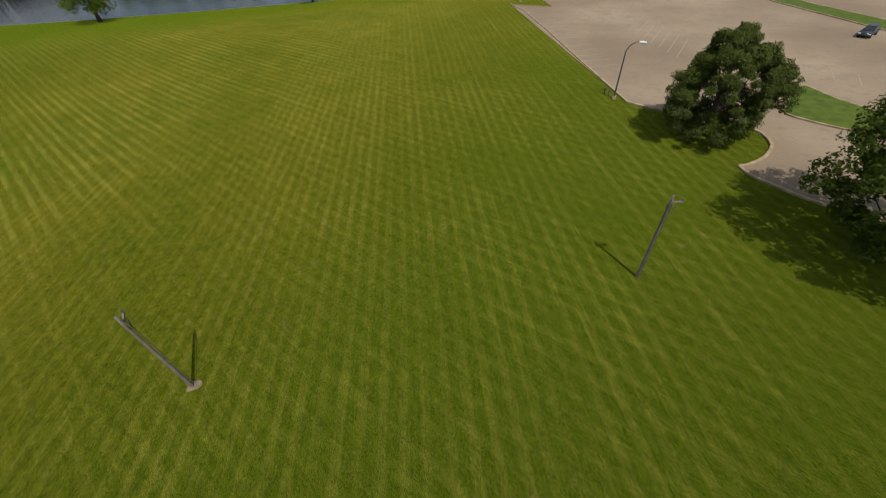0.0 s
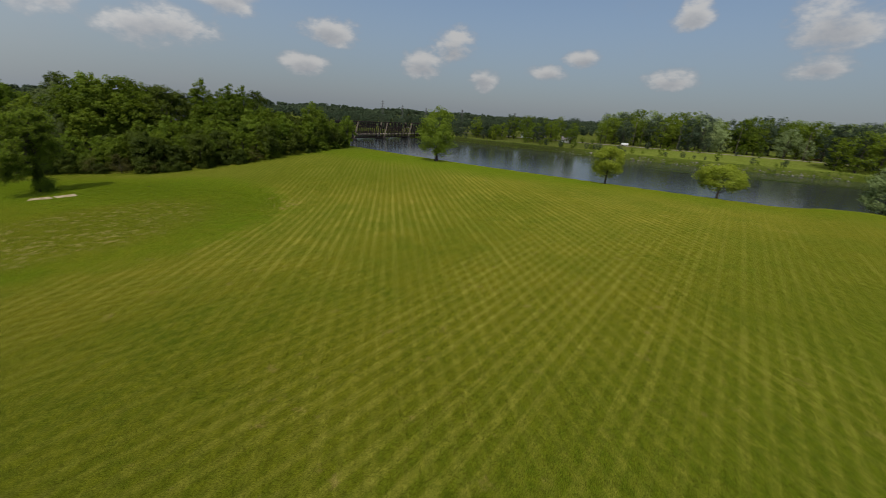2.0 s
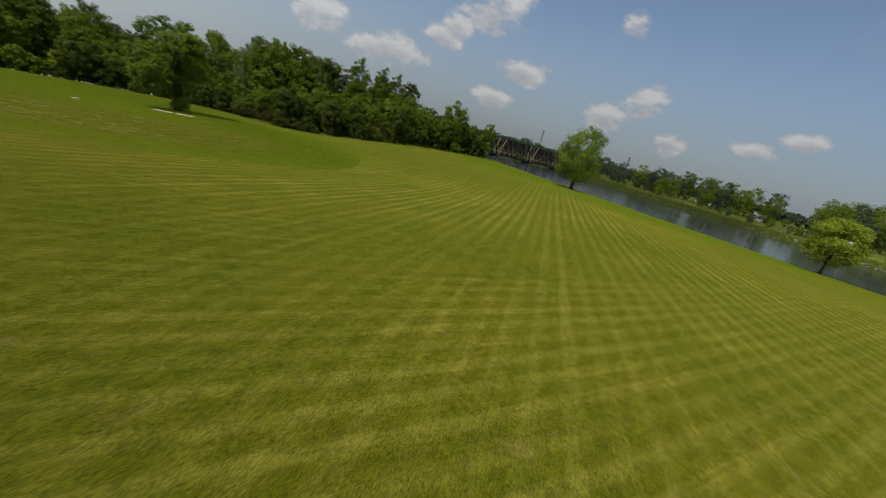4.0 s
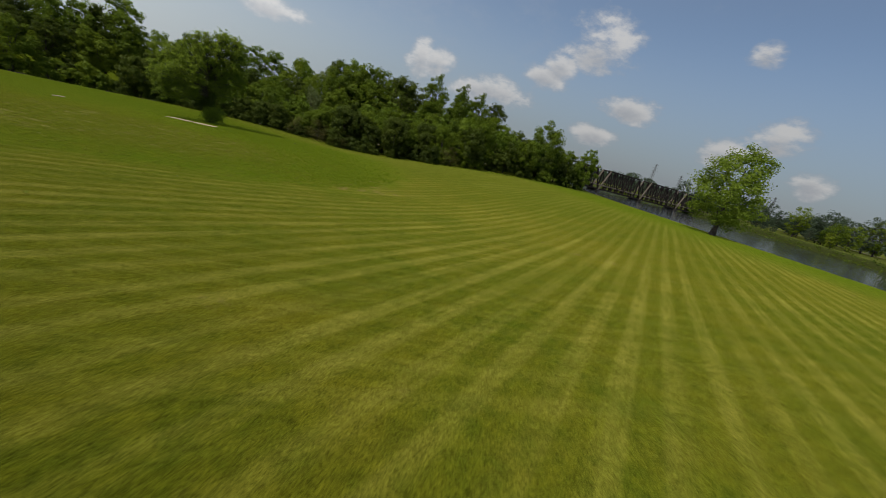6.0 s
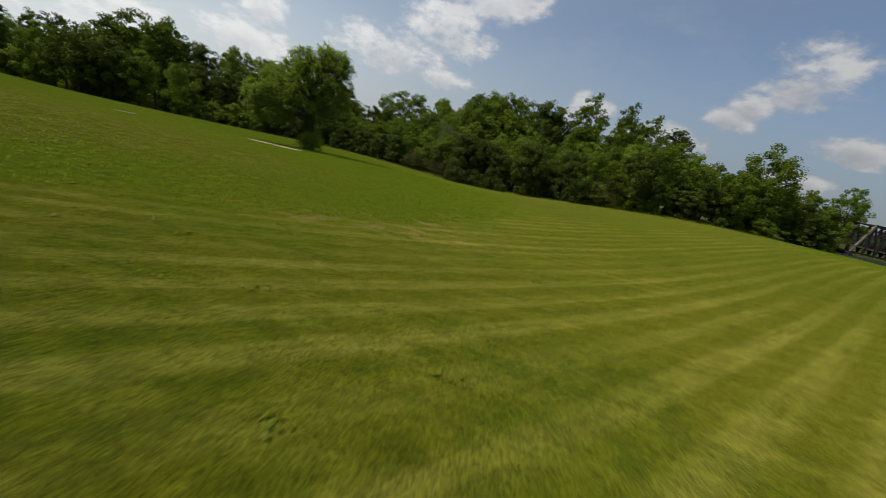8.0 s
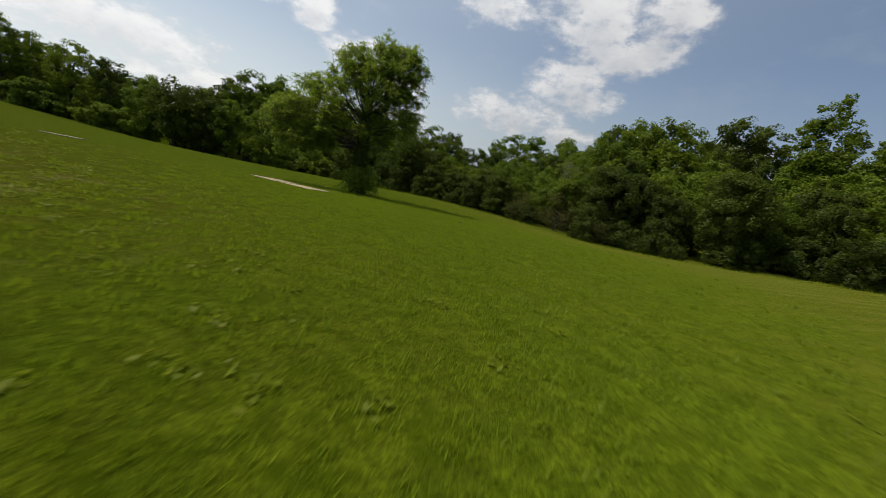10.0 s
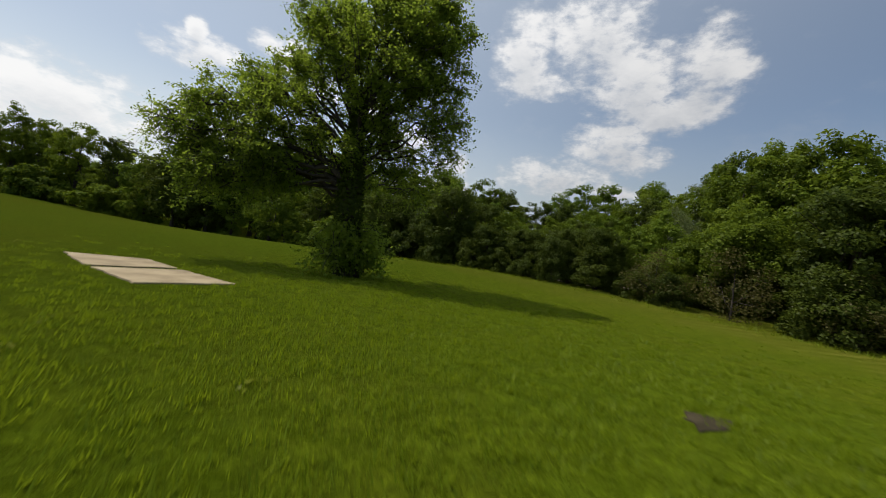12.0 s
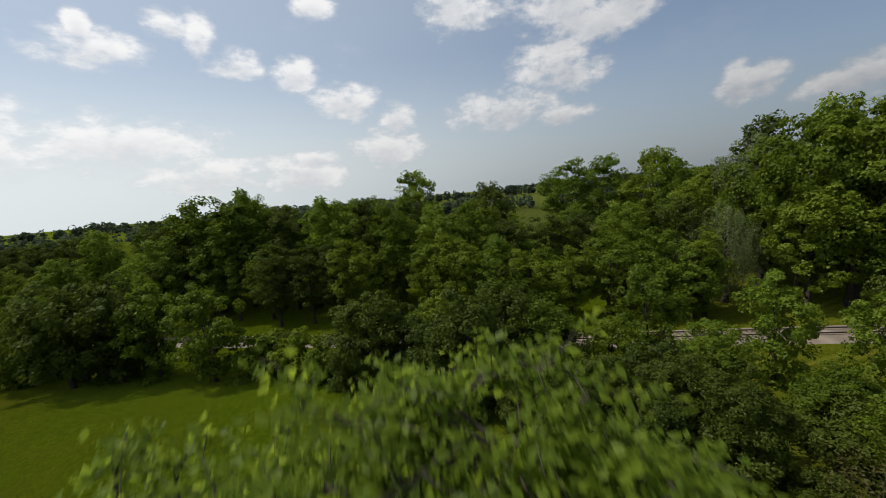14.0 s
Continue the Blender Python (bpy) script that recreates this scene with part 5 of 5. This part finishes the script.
# broken concrete blocks between the islands
block = None
for k in range(22):
    r = random.Random(100 + k)
    f = k / 21
    x, y = 10.0 + 9.5 * f + r.gauss(0, 0.7), 177.5 - 15.0 * f + r.gauss(0, 0.7)
    bm = bm_box(r.uniform(0.8, 1.7), r.uniform(0.6, 1.1), r.uniform(0.35, 0.7), (0, 0, 0), 0.08)
    for v in bm.verts:
        v.co += Vector((r.gauss(0, 0.05), r.gauss(0, 0.05), r.gauss(0, 0.03)))
    me = bpy.data.meshes.new("concrete_block")
    bm.to_mesh(me)
    bm.free()
    me.materials.append(M_STONE)
    ob = new("concrete_block", me)
    ob.matrix_basis = pose(x, y, 0.08, r.uniform(-6, 6), r.uniform(-6, 6), r.uniform(0, 180))
    tagged(ob, "broken pale concrete block dumped beside the car park", "concrete block", "row of concrete blocks")


def street_lamp(x, y, h, rz, group="lamps of the car park"):
    ob = thing("street_lamp", "grey steel lamp post with a curved arm at the car park", "street lamp", x, y, None, rz, group)
    z = np.linspace(0.3, h * 0.82, 7)
    a = np.linspace(0, 1, 9)[1:]
    pts = np.concatenate([np.stack([0 * z, 0 * z, z], 1), np.stack([1.3 * a ** 1.6, 0 * a, h * 0.82 + h * 0.18 * np.sin(a * np.pi / 2)], 1)])
    v, f = tube(pts, np.interp(np.arange(len(pts)), [0, 6, 14], [0.11, 0.075, 0.04]), 10)
    link_mesh("post", v, f, M_POST, smooth=True, parent=ob)
    part("base", bm_box(0.5, 0.5, 0.45, (0, 0, -0.1), 0.04), M_CONCRETE, ob, "square concrete foot")
    bm = bm_box(0.85, 0.34, 0.16, (1.6, 0, h - 0.12), 0.05)
    head = part("lamp_head", bm, M_WHITE, ob, "pale flat lamp head")
    part("lens", bm_box(0.55, 0.24, 0.06, (1.65, 0, h - 0.16), 0.02), M_STEEL, head)


street_lamp(-3.5, 91.0, 6.9, 8)
street_lamp(-33.2, 146.8, 6.8, 12)
street_lamp(27.0, 205.0, 7.2, -80)
for x, y in ((-4.3, 91.6), (-4.9, 92.3)):
    ob = thing("bollard", "short pale wooden bollard by the lamp post", "bollard", x, y, None, 0, "bollards by the lamp")
    part("post", bm_box(0.16, 0.16, 0.95, (0, 0, -0.1), 0.02), M_TIMBER, ob)


def parked_car(x, y, rz):
    ob = thing("parked_car", "dark blue-grey estate car parked on the asphalt", "car", x, y, 0.06, rz)
    paint = plain("dark_car_paint", (0.030, 0.036, 0.045), (0.05, 0.058, 0.07), 0.25, 1.0, 6.0, 0.0, 0.6, 0.3)
    glass = plain("dark_car_glass", (0.012, 0.014, 0.016), (0.02, 0.022, 0.025), 0.05, 1.0, 6.0, 0.0, 0.8)
    rubber = plain("tyre_rubber", (0.015, 0.015, 0.015), (0.03, 0.03, 0.03), 0.9, 4.0, 30.0, 0.2)
    bm = bmesh.new()
    side = [(-2.3, 0.35), (-2.35, 0.75), (-2.2, 1.02), (-0.9, 1.0), (1.0, 0.98), (2.1, 0.82), (2.35, 0.6), (2.3, 0.32)]
    left = [bm.verts.new((a, -0.9 + (0.08 if abs(a) > 2.1 else 0), b)) for a, b in side]
    right = [bm.verts.new((a, 0.9 - (0.08 if abs(a) > 2.1 else 0), b)) for a, b in side]
    bm.faces.new(left), bm.faces.new(right[::-1])
    for i in range(len(side)):
        j = (i + 1) % len(side)
        bm.faces.new((left[i], right[i], right[j], left[j]))
    bmesh.ops.recalc_face_normals(bm, faces=bm.faces)
    bmesh.ops.bevel(bm, geom=list(bm.edges), offset=0.05, segments=2, affect="EDGES")
    body_ = part("body", bm, paint, ob, smooth=True)

    def cabin(z0, z1, grow, mat, name):
        b = bmesh.new()
        low = [b.verts.new(p) for p in ((-2.15 - grow, -0.8, z0), (1.05 + grow, -0.8, z0), (1.05 + grow, 0.8, z0), (-2.15 - grow, 0.8, z0))]
        top = [b.verts.new(p) for p in ((-1.85, -0.62, z1), (0.25, -0.62, z1), (0.25, 0.62, z1), (-1.85, 0.62, z1))]
        b.faces.new(top)
        for i in range(4):
            b.faces.new((low[i], low[(i + 1) % 4], top[(i + 1) % 4], top[i]))
        bmesh.ops.bevel(b, geom=list(b.edges), offset=0.05, segments=2, affect="EDGES")
        bmesh.ops.recalc_face_normals(b, faces=b.faces)
        return part(name, b, mat, ob)

    cabin(0.97, 1.46, 0.0, glass, "windows")
    part("roof", bm_box(2.15, 1.26, 0.07, (-0.8, 0, 1.44), 0.03), paint, ob)
    for a, b in ((-1.45, -0.8), (1.45, -0.8), (-1.45, 0.8), (1.45, 0.8)):
        bm = bmesh.new()
        bmesh.ops.create_cone(bm, cap_ends=True, segments=20, radius1=0.33, radius2=0.33, depth=0.22, matrix=Matrix.Translation((a, b, 0.33)) @ Matrix.Rotation(math.pi / 2, 4, "X"))
        w = part("wheel", bm, rubber, ob)
        bm = bmesh.new()
        bmesh.ops.create_cone(bm, cap_ends=True, segments=16, radius1=0.2, radius2=0.2, depth=0.25, matrix=Matrix.Translation((a, b, 0.33)) @ Matrix.Rotation(math.pi / 2, 4, "X"))
        part("rim", bm, M_STEEL, w)
    for b in (-0.62, 0.62):
        part("headlight", bm_box(0.1, 0.4, 0.15, (2.27, b, 0.6), 0.02), M_WHITE, body_, "pale headlight")
        part("tail_light", bm_box(0.1, 0.3, 0.18, (-2.3, b, 0.78), 0.02), M_RUST_RED, body_, "red tail light")
    part("windscreen_frame", bm_box(0.06, 1.5, 0.05, (1.05, 0, 0.96), 0.01), paint, ob)


parked_car(31.6, 130.4, -118)

# ---- far bank: road, houses, trees ----
def uv_place(u, v):
    return 0.8 * u - 0.6 * v, 0.6 * u + 0.8 * v


road_v = []
for u in np.arange(-260, 330, 12.0):
    for dv in (-3.2, 3.2):
        x, y = uv_place(u, 371 + 4 * math.sin(u / 60) + dv)
        road_v.append((x, y, gz(x, y) + 0.12))
road_f = [(2 * i, 2 * i + 2, 2 * i + 3, 2 * i + 1) for i in range(len(road_v) // 2 - 1)]
tagged(link_mesh("road", road_v, road_f, M_ASPHALT), "pale road along the far bank", "road", kind="structure")


def house(x, y, rz, w, d, h, roof_h, label, wall, roof, name="house"):
    ob = thing(name, label, "house", x, y, None, rz)
    bm = bmesh.new()
    bm_box(w, d, h, (0, 0, -0.3), 0.0, None, bm)
    part("wall", bm, wall, ob)
    bm = bmesh.new()
    e = 0.45
    pts = [(-w / 2 - e, -d / 2 - e, h - 0.35), (w / 2 + e, -d / 2 - e, h - 0.35), (w / 2 + e, d / 2 + e, h - 0.35), (-w / 2 - e, d / 2 + e, h - 0.35), (-w / 2 - e, 0, h + roof_h), (w / 2 + e, 0, h + roof_h)]
    vs = [bm.verts.new(p) for p in pts]
    for f in ((0, 1, 5, 4), (2, 3, 4, 5), (1, 2, 5), (3, 0, 4), (3, 2, 1, 0)):
        bm.faces.new([vs[i] for i in f])
    part("roof", bm, roof, ob)
    dark = M_SOIL
    for k in range(3):
        win = part("window", bm_box(1.0, 0.1, 1.1, ((k - 1) * w * 0.3, -d / 2 - 0.02, h * 0.4), 0.02), M_WHITE, ob)
        part("pane", bm_box(0.8, 0.06, 0.9, ((k - 1) * w * 0.3, -d / 2 - 0.06, h * 0.4 + 0.1), 0.01), dark, win, "dark pane")
    part("door", bm_box(0.9, 0.1, 2.0, (w * 0.42, -d / 2 - 0.02, -0.1), 0.02), M_TIMBER, ob)


M_BRICK = plain("brown_brick", (0.13, 0.06, 0.04), (0.22, 0.11, 0.075), 0.9, 1.0, 14.0, 0.3)
house(-249.5, 251.0, 60, 6.0, 5.0, 2.6, 2.0, "small white gabled house on the far bank", M_WHITE, M_ROOF)
house(-286.0, 243.0, 30, 12.0, 7.0, 3.0, 1.4, "low white house with a pale roof on the far bank", M_WHITE, M_STONE)
house(-160.0, 386.0, 40, 9.0, 8.0, 3.2, 2.4, "brown brick cabin on the far bank", M_BRICK, M_ROOF)
house(-310.0, 268.0, 20, 14.0, 8.0, 3.6, 2.0, "pale house half hidden by trees", M_STONE, M_ROOF)


def white_van(x, y, rz):
    ob = thing("parked_van", "white van beside the far road", "van", x, y, None, rz)
    part("body", bm_box(4.8, 1.9, 1.7, (0, 0, 0.35), 0.2), M_WHITE, ob)
    part("windscreen", bm_box(0.2, 1.6, 0.7, (2.36, 0, 1.1), 0.05), M_SOIL, ob, "dark glass")
    for a, b in ((-1.5, -0.85), (1.5, -0.85), (-1.5, 0.85), (1.5, 0.85)):
        bm = bmesh.new()
        bmesh.ops.create_cone(bm, cap_ends=True, segments=14, radius1=0.35, radius2=0.35, depth=0.25, matrix=Matrix.Translation((a, b, 0.35)) @ Matrix.Rotation(math.pi / 2, 4, "X"))
        part("wheel", bm, M_SOIL, ob)


white_van(-236.0, 296.0, 40)

FAR = [dict(seed=61, h=24, rx=7.5, z0=2.5, clumps=75, per=36, leaf=0.95, spread=2.2, trunk_r=0.45, limbs=6),
       dict(seed=62, h=26, rx=6.8, z0=3.5, clumps=72, per=36, leaf=0.95, spread=2.0, trunk_r=0.45, limbs=6, lump=0.45),
       dict(seed=63, h=22, rx=8.0, z0=2.0, clumps=76, per=36, leaf=0.95, spread=2.2, trunk_r=0.45, limbs=6)]
rng = np.random.default_rng(8)


def far_tree(u, v, s, sz, mat_key):
    x, y = uv_place(u, v)
    k = int(rng.integers(3))
    mats = {"g": M_LEAF, "d": M_LEAF_HAZED, "s": M_LEAF_GREY, "y": M_LEAF_YELLOW}
    labels = {"g": "leafy green tree on the far bank", "d": "dark green tree on the far bank", "s": "pale silver-leaved tree on the far bank", "y": "yellow-green tree on the far bank"}
    tree(f"far_{k}_{mat_key}", FAR[k], x, y, rng.uniform(0, 360), s, sz, mats[mat_key], labels[mat_key], "tree", "trees on the far bank", "far_tree")


for u in np.arange(-30, 260, 7.5):
    for v, lo, hi in ((392, 0.65, 0.95), (404, 0.8, 1.02), (418, 0.9, 1.08)):
        if 52 < u < 62 and v < 400:
            continue
        s = rng.uniform(lo, hi) * (1.12 if u > 140 else 1.0)
        far_tree(u + rng.uniform(-3, 3), v + rng.normal(0, 3), s, s * rng.uniform(0.95, 1.1), "ddgggs"[int(rng.integers(6))])
for u in np.arange(98, 260, 6.5):
    for v in (322, 331, 342):
        s = rng.uniform(0.62, 0.95)
        far_tree(u + rng.uniform(-2, 2), v + rng.normal(0, 2), s, s, "g" if rng.uniform() < 0.7 else "d")
for u in np.arange(-290, -40, 7.0):
    for v, lo, hi in ((321, 0.22, 0.5), (334, 0.35, 0.65), (350, 0.45, 0.75), (364, 0.5, 0.8)):
        if -62 < u < -38 and v < 345 or -92 < u < -78 and v < 345 or rng.uniform() < 0.1:
            continue
        s = rng.uniform(lo, hi) * (0.8 if u < -105 else 1.0)
        far_tree(u + rng.uniform(-3, 3), v + rng.normal(0, 3), s, s * rng.uniform(0.85, 1.05), "ddddd"[int(rng.integers(5))] if u < -105 else "ggddg"[int(rng.integers(5))])
for u, v, s, k in ((-114, 330, 0.62, "g"), (-96, 322, 0.3, "y"), (-68, 332, 0.55, "g"), (-28, 372, 0.62, "g"), (50, 386, 0.62, "s"), (30, 384, 0.4, "d"), (85, 386, 0.75, "s"), (72, 382, 0.4, "g"), (95, 384, 0.5, "s"), (62, 380, 0.32, "g"), (40, 377, 0.36, "d"),
                   (112, 380, 0.8, "s"), (8, 384, 0.4, "g")):
    far_tree(u, v, s, s, k)

# stones along the far shore, one by one
stone_mesh = []
for k in range(4):
    r = random.Random(300 + k)
    bm = bmesh.new()
    bmesh.ops.create_icosphere(bm, subdivisions=1, radius=0.5)
    for v in bm.verts:
        v.co *= r.uniform(0.75, 1.2)
        v.co.z *= 0.65
    me = bpy.data.meshes.new("shore_stone")
    bm.to_mesh(me)
    bm.free()
    me.materials.append(M_SHORE_STONE)
    stone_mesh.append(me)
for k in range(210):
    u = rng.uniform(-45, 100)
    v = float(far_bank(u)) - 1.0 + rng.uniform(-1.2, 1.6)
    x, y = uv_place(u, v)
    ob = new("shore_stone", stone_mesh[k % 4])
    s = rng.uniform(0.4, 1.2)
    ob.matrix_basis = pose(x, y, max(gz(x, y), WATER_Z - 0.1) + 0.1, 0, 0, rng.uniform(0, 360)) @ Matrix.Scale(s, 4)
    tagged(ob, "pale boulder on the far shore", "boulder", "stones along the far shore")

# reeds and weeds along the far shore, low mats of weed in the river
wp, wo = [], []
for u in np.arange(-300, 300, 0.35):
    v = float(far_bank(u)) - 0.5 + rng.normal(0, 1.6)
    x, y = uv_place(u, v)
    h = rng.uniform(0.3, 1.4)
    n = 5
    wp.append(np.array([x, y, max(gz(x, y), WATER_Z)]) + rng.uniform(0, 1, (n, 1)) * np.array([0, 0, h]) + rng.normal(0, 0.5, (n, 3)) * np.array([1, 1, 0.2]))
p = np.concatenate(wp)
cv, cf = leaves_at(p, rng.normal(0, 1, p.shape), 0.7, rng, 0.5)
tagged(link_mesh("shore_weeds", cv, cf, M_LEAF), "rank green weeds along the far shore", "weeds", kind="stuff")

for n in range(46):
    u = rng.uniform(-62, 96)
    s = rng.uniform(0.07, 0.2)
    far_tree(u, float(far_bank(u)) + rng.uniform(3, 12) + (45 if n % 3 == 0 else 0), s * 1.3, s, "gdgd"[int(rng.integers(4))])
# dark mats of water weed just under the surface
mats = np.random.default_rng(31)
for u0, v0, w, l in ((25, 259, 1.2, 6), (48, 263, 1.0, 8), (65, 267, 1.5, 6), (86, 271, 1.2, 9), (120, 291, 1.5, 10)):
    m = 260
    au, av = u0 + mats.normal(0, l, m), v0 + mats.normal(0, w, m)
    p = np.stack([0.8 * au - 0.6 * av, 0.6 * au + 0.8 * av, np.full(m, WATER_Z + 0.02)], 1)
    cv, cf = leaves_at(p, np.tile((0.0, 0.0, 8.0), (m, 1)), 1.1, mats, 0.7)
    cv[:, 2] = WATER_Z + 0.02 + mats.uniform(0, 0.03, len(cv))
    tagged(link_mesh("weed_mat", cv, cf, M_NEEDLE), "dark mat of water weed on the river", "water weed", kind="stuff")

# distant woods to the horizon, all round
def distant_woods(ring, label, height, leaf, mat, b0, b1, seed, per=60, rows=3, cx=-60.0, cy=60.0):
    """A belt of many uneven crowns along part of a circle."""
    r = np.random.default_rng(seed)
    length = math.radians(b1 - b0) * ring
    n = int(length / (0.42 * height)) * rows
    b = np.radians(r.uniform(b0, b1, n))
    d = ring + r.uniform(0, 1.6 * height, n)
    tall = height * r.uniform(0.6, 1.0, n) * (0.85 + 0.15 * np.sin(b * 37 + seed))
    x, y = cx - d * np.sin(b), cy + d * np.cos(b)
    wide = tall * r.uniform(0.28, 0.42, n)
    way = r.normal(0, 1, (n, per, 3))
    way /= np.linalg.norm(way, axis=2)[..., None]
    way[..., 2] = way[..., 2] * 0.9 + 0.1
    reach = r.uniform(0.75, 1.08, (n, per, 1))
    p = np.stack([x, y, ground_height(x, y) + tall * 0.52], 1)[:, None] + way * reach * np.stack([wide, wide, tall * 0.5], 1)[:, None]
    v, f = small_leaves(p.reshape(-1, 3), way.reshape(-1, 3), leaf, r, 0.9)
    return tagged(link_mesh("distant_woods", v, f, mat), label, "woods", kind="stuff")


# these belts carry the air's haze in their leaf colour
distant_woods(500, "distant belt of woods beyond the river", 15, 2.4, M_LEAF_HAZED, 30, 110, 1)
distant_woods(800, "distant belt of woods beyond the river", 17, 3.2, M_LEAF_HAZED, 10, 120, 2)
distant_woods(1300, "distant wooded horizon", 19, 5.0, M_LEAF_HAZED, 0, 130, 3)
distant_woods(2300, "distant wooded horizon", 34, 9.0, M_LEAF_HAZED, -40, 140, 4)
distant_woods(330, "woods beyond the railway", 15, 1.9, M_LEAF_HAZED, 118, 250, 5, 75)
distant_woods(700, "distant woods behind the lawn", 20, 4.0, M_LEAF_HAZED, 120, 360, 6, 40)

# ---- ground cover ----
def blades(name, x, y, h, wide, rng, mat, label, category):
    """Single bent blades of grass, one triangle each."""
    n = len(x)
    a = rng.uniform(0, 2 * np.pi, n)
    lean = rng.uniform(0.2, 0.9, n) * h
    z = ground_height(x, y) - 0.01
    side = np.stack([np.cos(a), np.sin(a), 0 * a], 1) * wide[:, None] / 2
    foot = np.stack([x, y, z], 1)
    tip = foot + np.stack([-np.sin(a) * lean, np.cos(a) * lean, h], 1)
    v = np.stack([foot - side, foot + side, tip], 1).reshape(-1, 3)
    return tagged(link_mesh(name, v, np.arange(3 * n).reshape(-1, 3), mat), label, category, kind="stuff")


rng = np.random.default_rng(21)
M_BLADE = foliage("grass_blades", (0.098, 0.156, 0.004), (0.238, 0.292, 0.012), 0.4)
M_WEED = foliage("weed_leaves", (0.10, 0.128, 0.006), (0.20, 0.215, 0.016), 0.35)
# flat rosettes of weeds in the seldom-cut ground
cx_, cy_ = -86 + 19 * rng.normal(0, 0.55, 4000), 30 + 17 * rng.normal(0, 0.6, 4000)
n = 11
a = rng.uniform(0, 2 * np.pi, (len(cx_), n))
d = rng.uniform(0.02, 0.28, (len(cx_), n))
x, y = (cx_[:, None] + d * np.cos(a)).ravel(), (cy_[:, None] + d * np.sin(a)).ravel()
p = np.stack([x, y, ground_height(x, y) + rng.uniform(0.02, 0.09, len(x))], 1)
wv, wf = leaves_at(p, np.stack([0.5 * np.cos(a).ravel(), 0.5 * np.sin(a).ravel(), 1.6 + 0 * x], 1), 0.12, rng, 0.6)
tagged(link_mesh("lawn_weeds", wv, wf, M_WEED), "low broad-leaved weeds in the rough lawn", "weeds", kind="stuff")
# tufts of uncombed grass on the low side of the lawn
route = np.array([(-93.0, 57.0), (-98.0, 51.0), (-112.0, 34.0), (-119.0, 20.0), (-121.0, 12.0)])
along = rng.uniform(0, len(route) - 1, 11000)
tx = np.interp(along, np.arange(len(route)), route[:, 0]) + rng.normal(0, 7.2, len(along))
ty = np.interp(along, np.arange(len(route)), route[:, 1]) + rng.normal(0, 7.2, len(along))
clear = ((tx + 96) / 44) ** 2 + ((ty - 14) / 38) ** 2 < 1.05
for slab in [o for o in bpy.data.objects if o.name.startswith("concrete_pad")]:
    px, py = slab.matrix_basis.translation.xy
    ring = [v.co.xy for v in slab.data.vertices]
    m = slab.matrix_basis.inverted()
    lx, ly = m[0][0] * (tx - px) + m[0][1] * (ty - py), m[1][0] * (tx - px) + m[1][1] * (ty - py)
    half = max(v.length for v in ring)
    clear &= np.hypot(lx, ly) > 0.92 * half
tx, ty = tx[clear], ty[clear]
per = 30
wide = rng.uniform(0.06, 0.17, (len(tx), 1))
x, y = (tx[:, None] + wide * rng.normal(0, 1, (len(tx), per))).ravel(), (ty[:, None] + wide * rng.normal(0, 1, (len(tx), per))).ravel()
tall = np.repeat(rng.uniform(0.06, 0.19, len(tx)), per)
blades("lawn_tufts", x, y, tall * rng.uniform(0.5, 1.1, len(x)), rng.uniform(0.012, 0.03, len(x)), rng, M_BLADE, "uneven tufts of green grass in the rough lawn", "grass")
# long grass along the foot of the woods
pts = np.array([q[:2] for k in range(70) for q in sample_edge(1.1, 0.0, rng, 0.25, 0.9, 0.9)])
pts = pts + rng.normal(0, 0.25, pts.shape)
blades("long_grass", pts[:, 0], pts[:, 1], rng.uniform(0.1, 0.4, len(pts)), rng.uniform(0.02, 0.045, len(pts)), rng, M_BLADE, "uncut long grass along the foot of the woods", "grass")
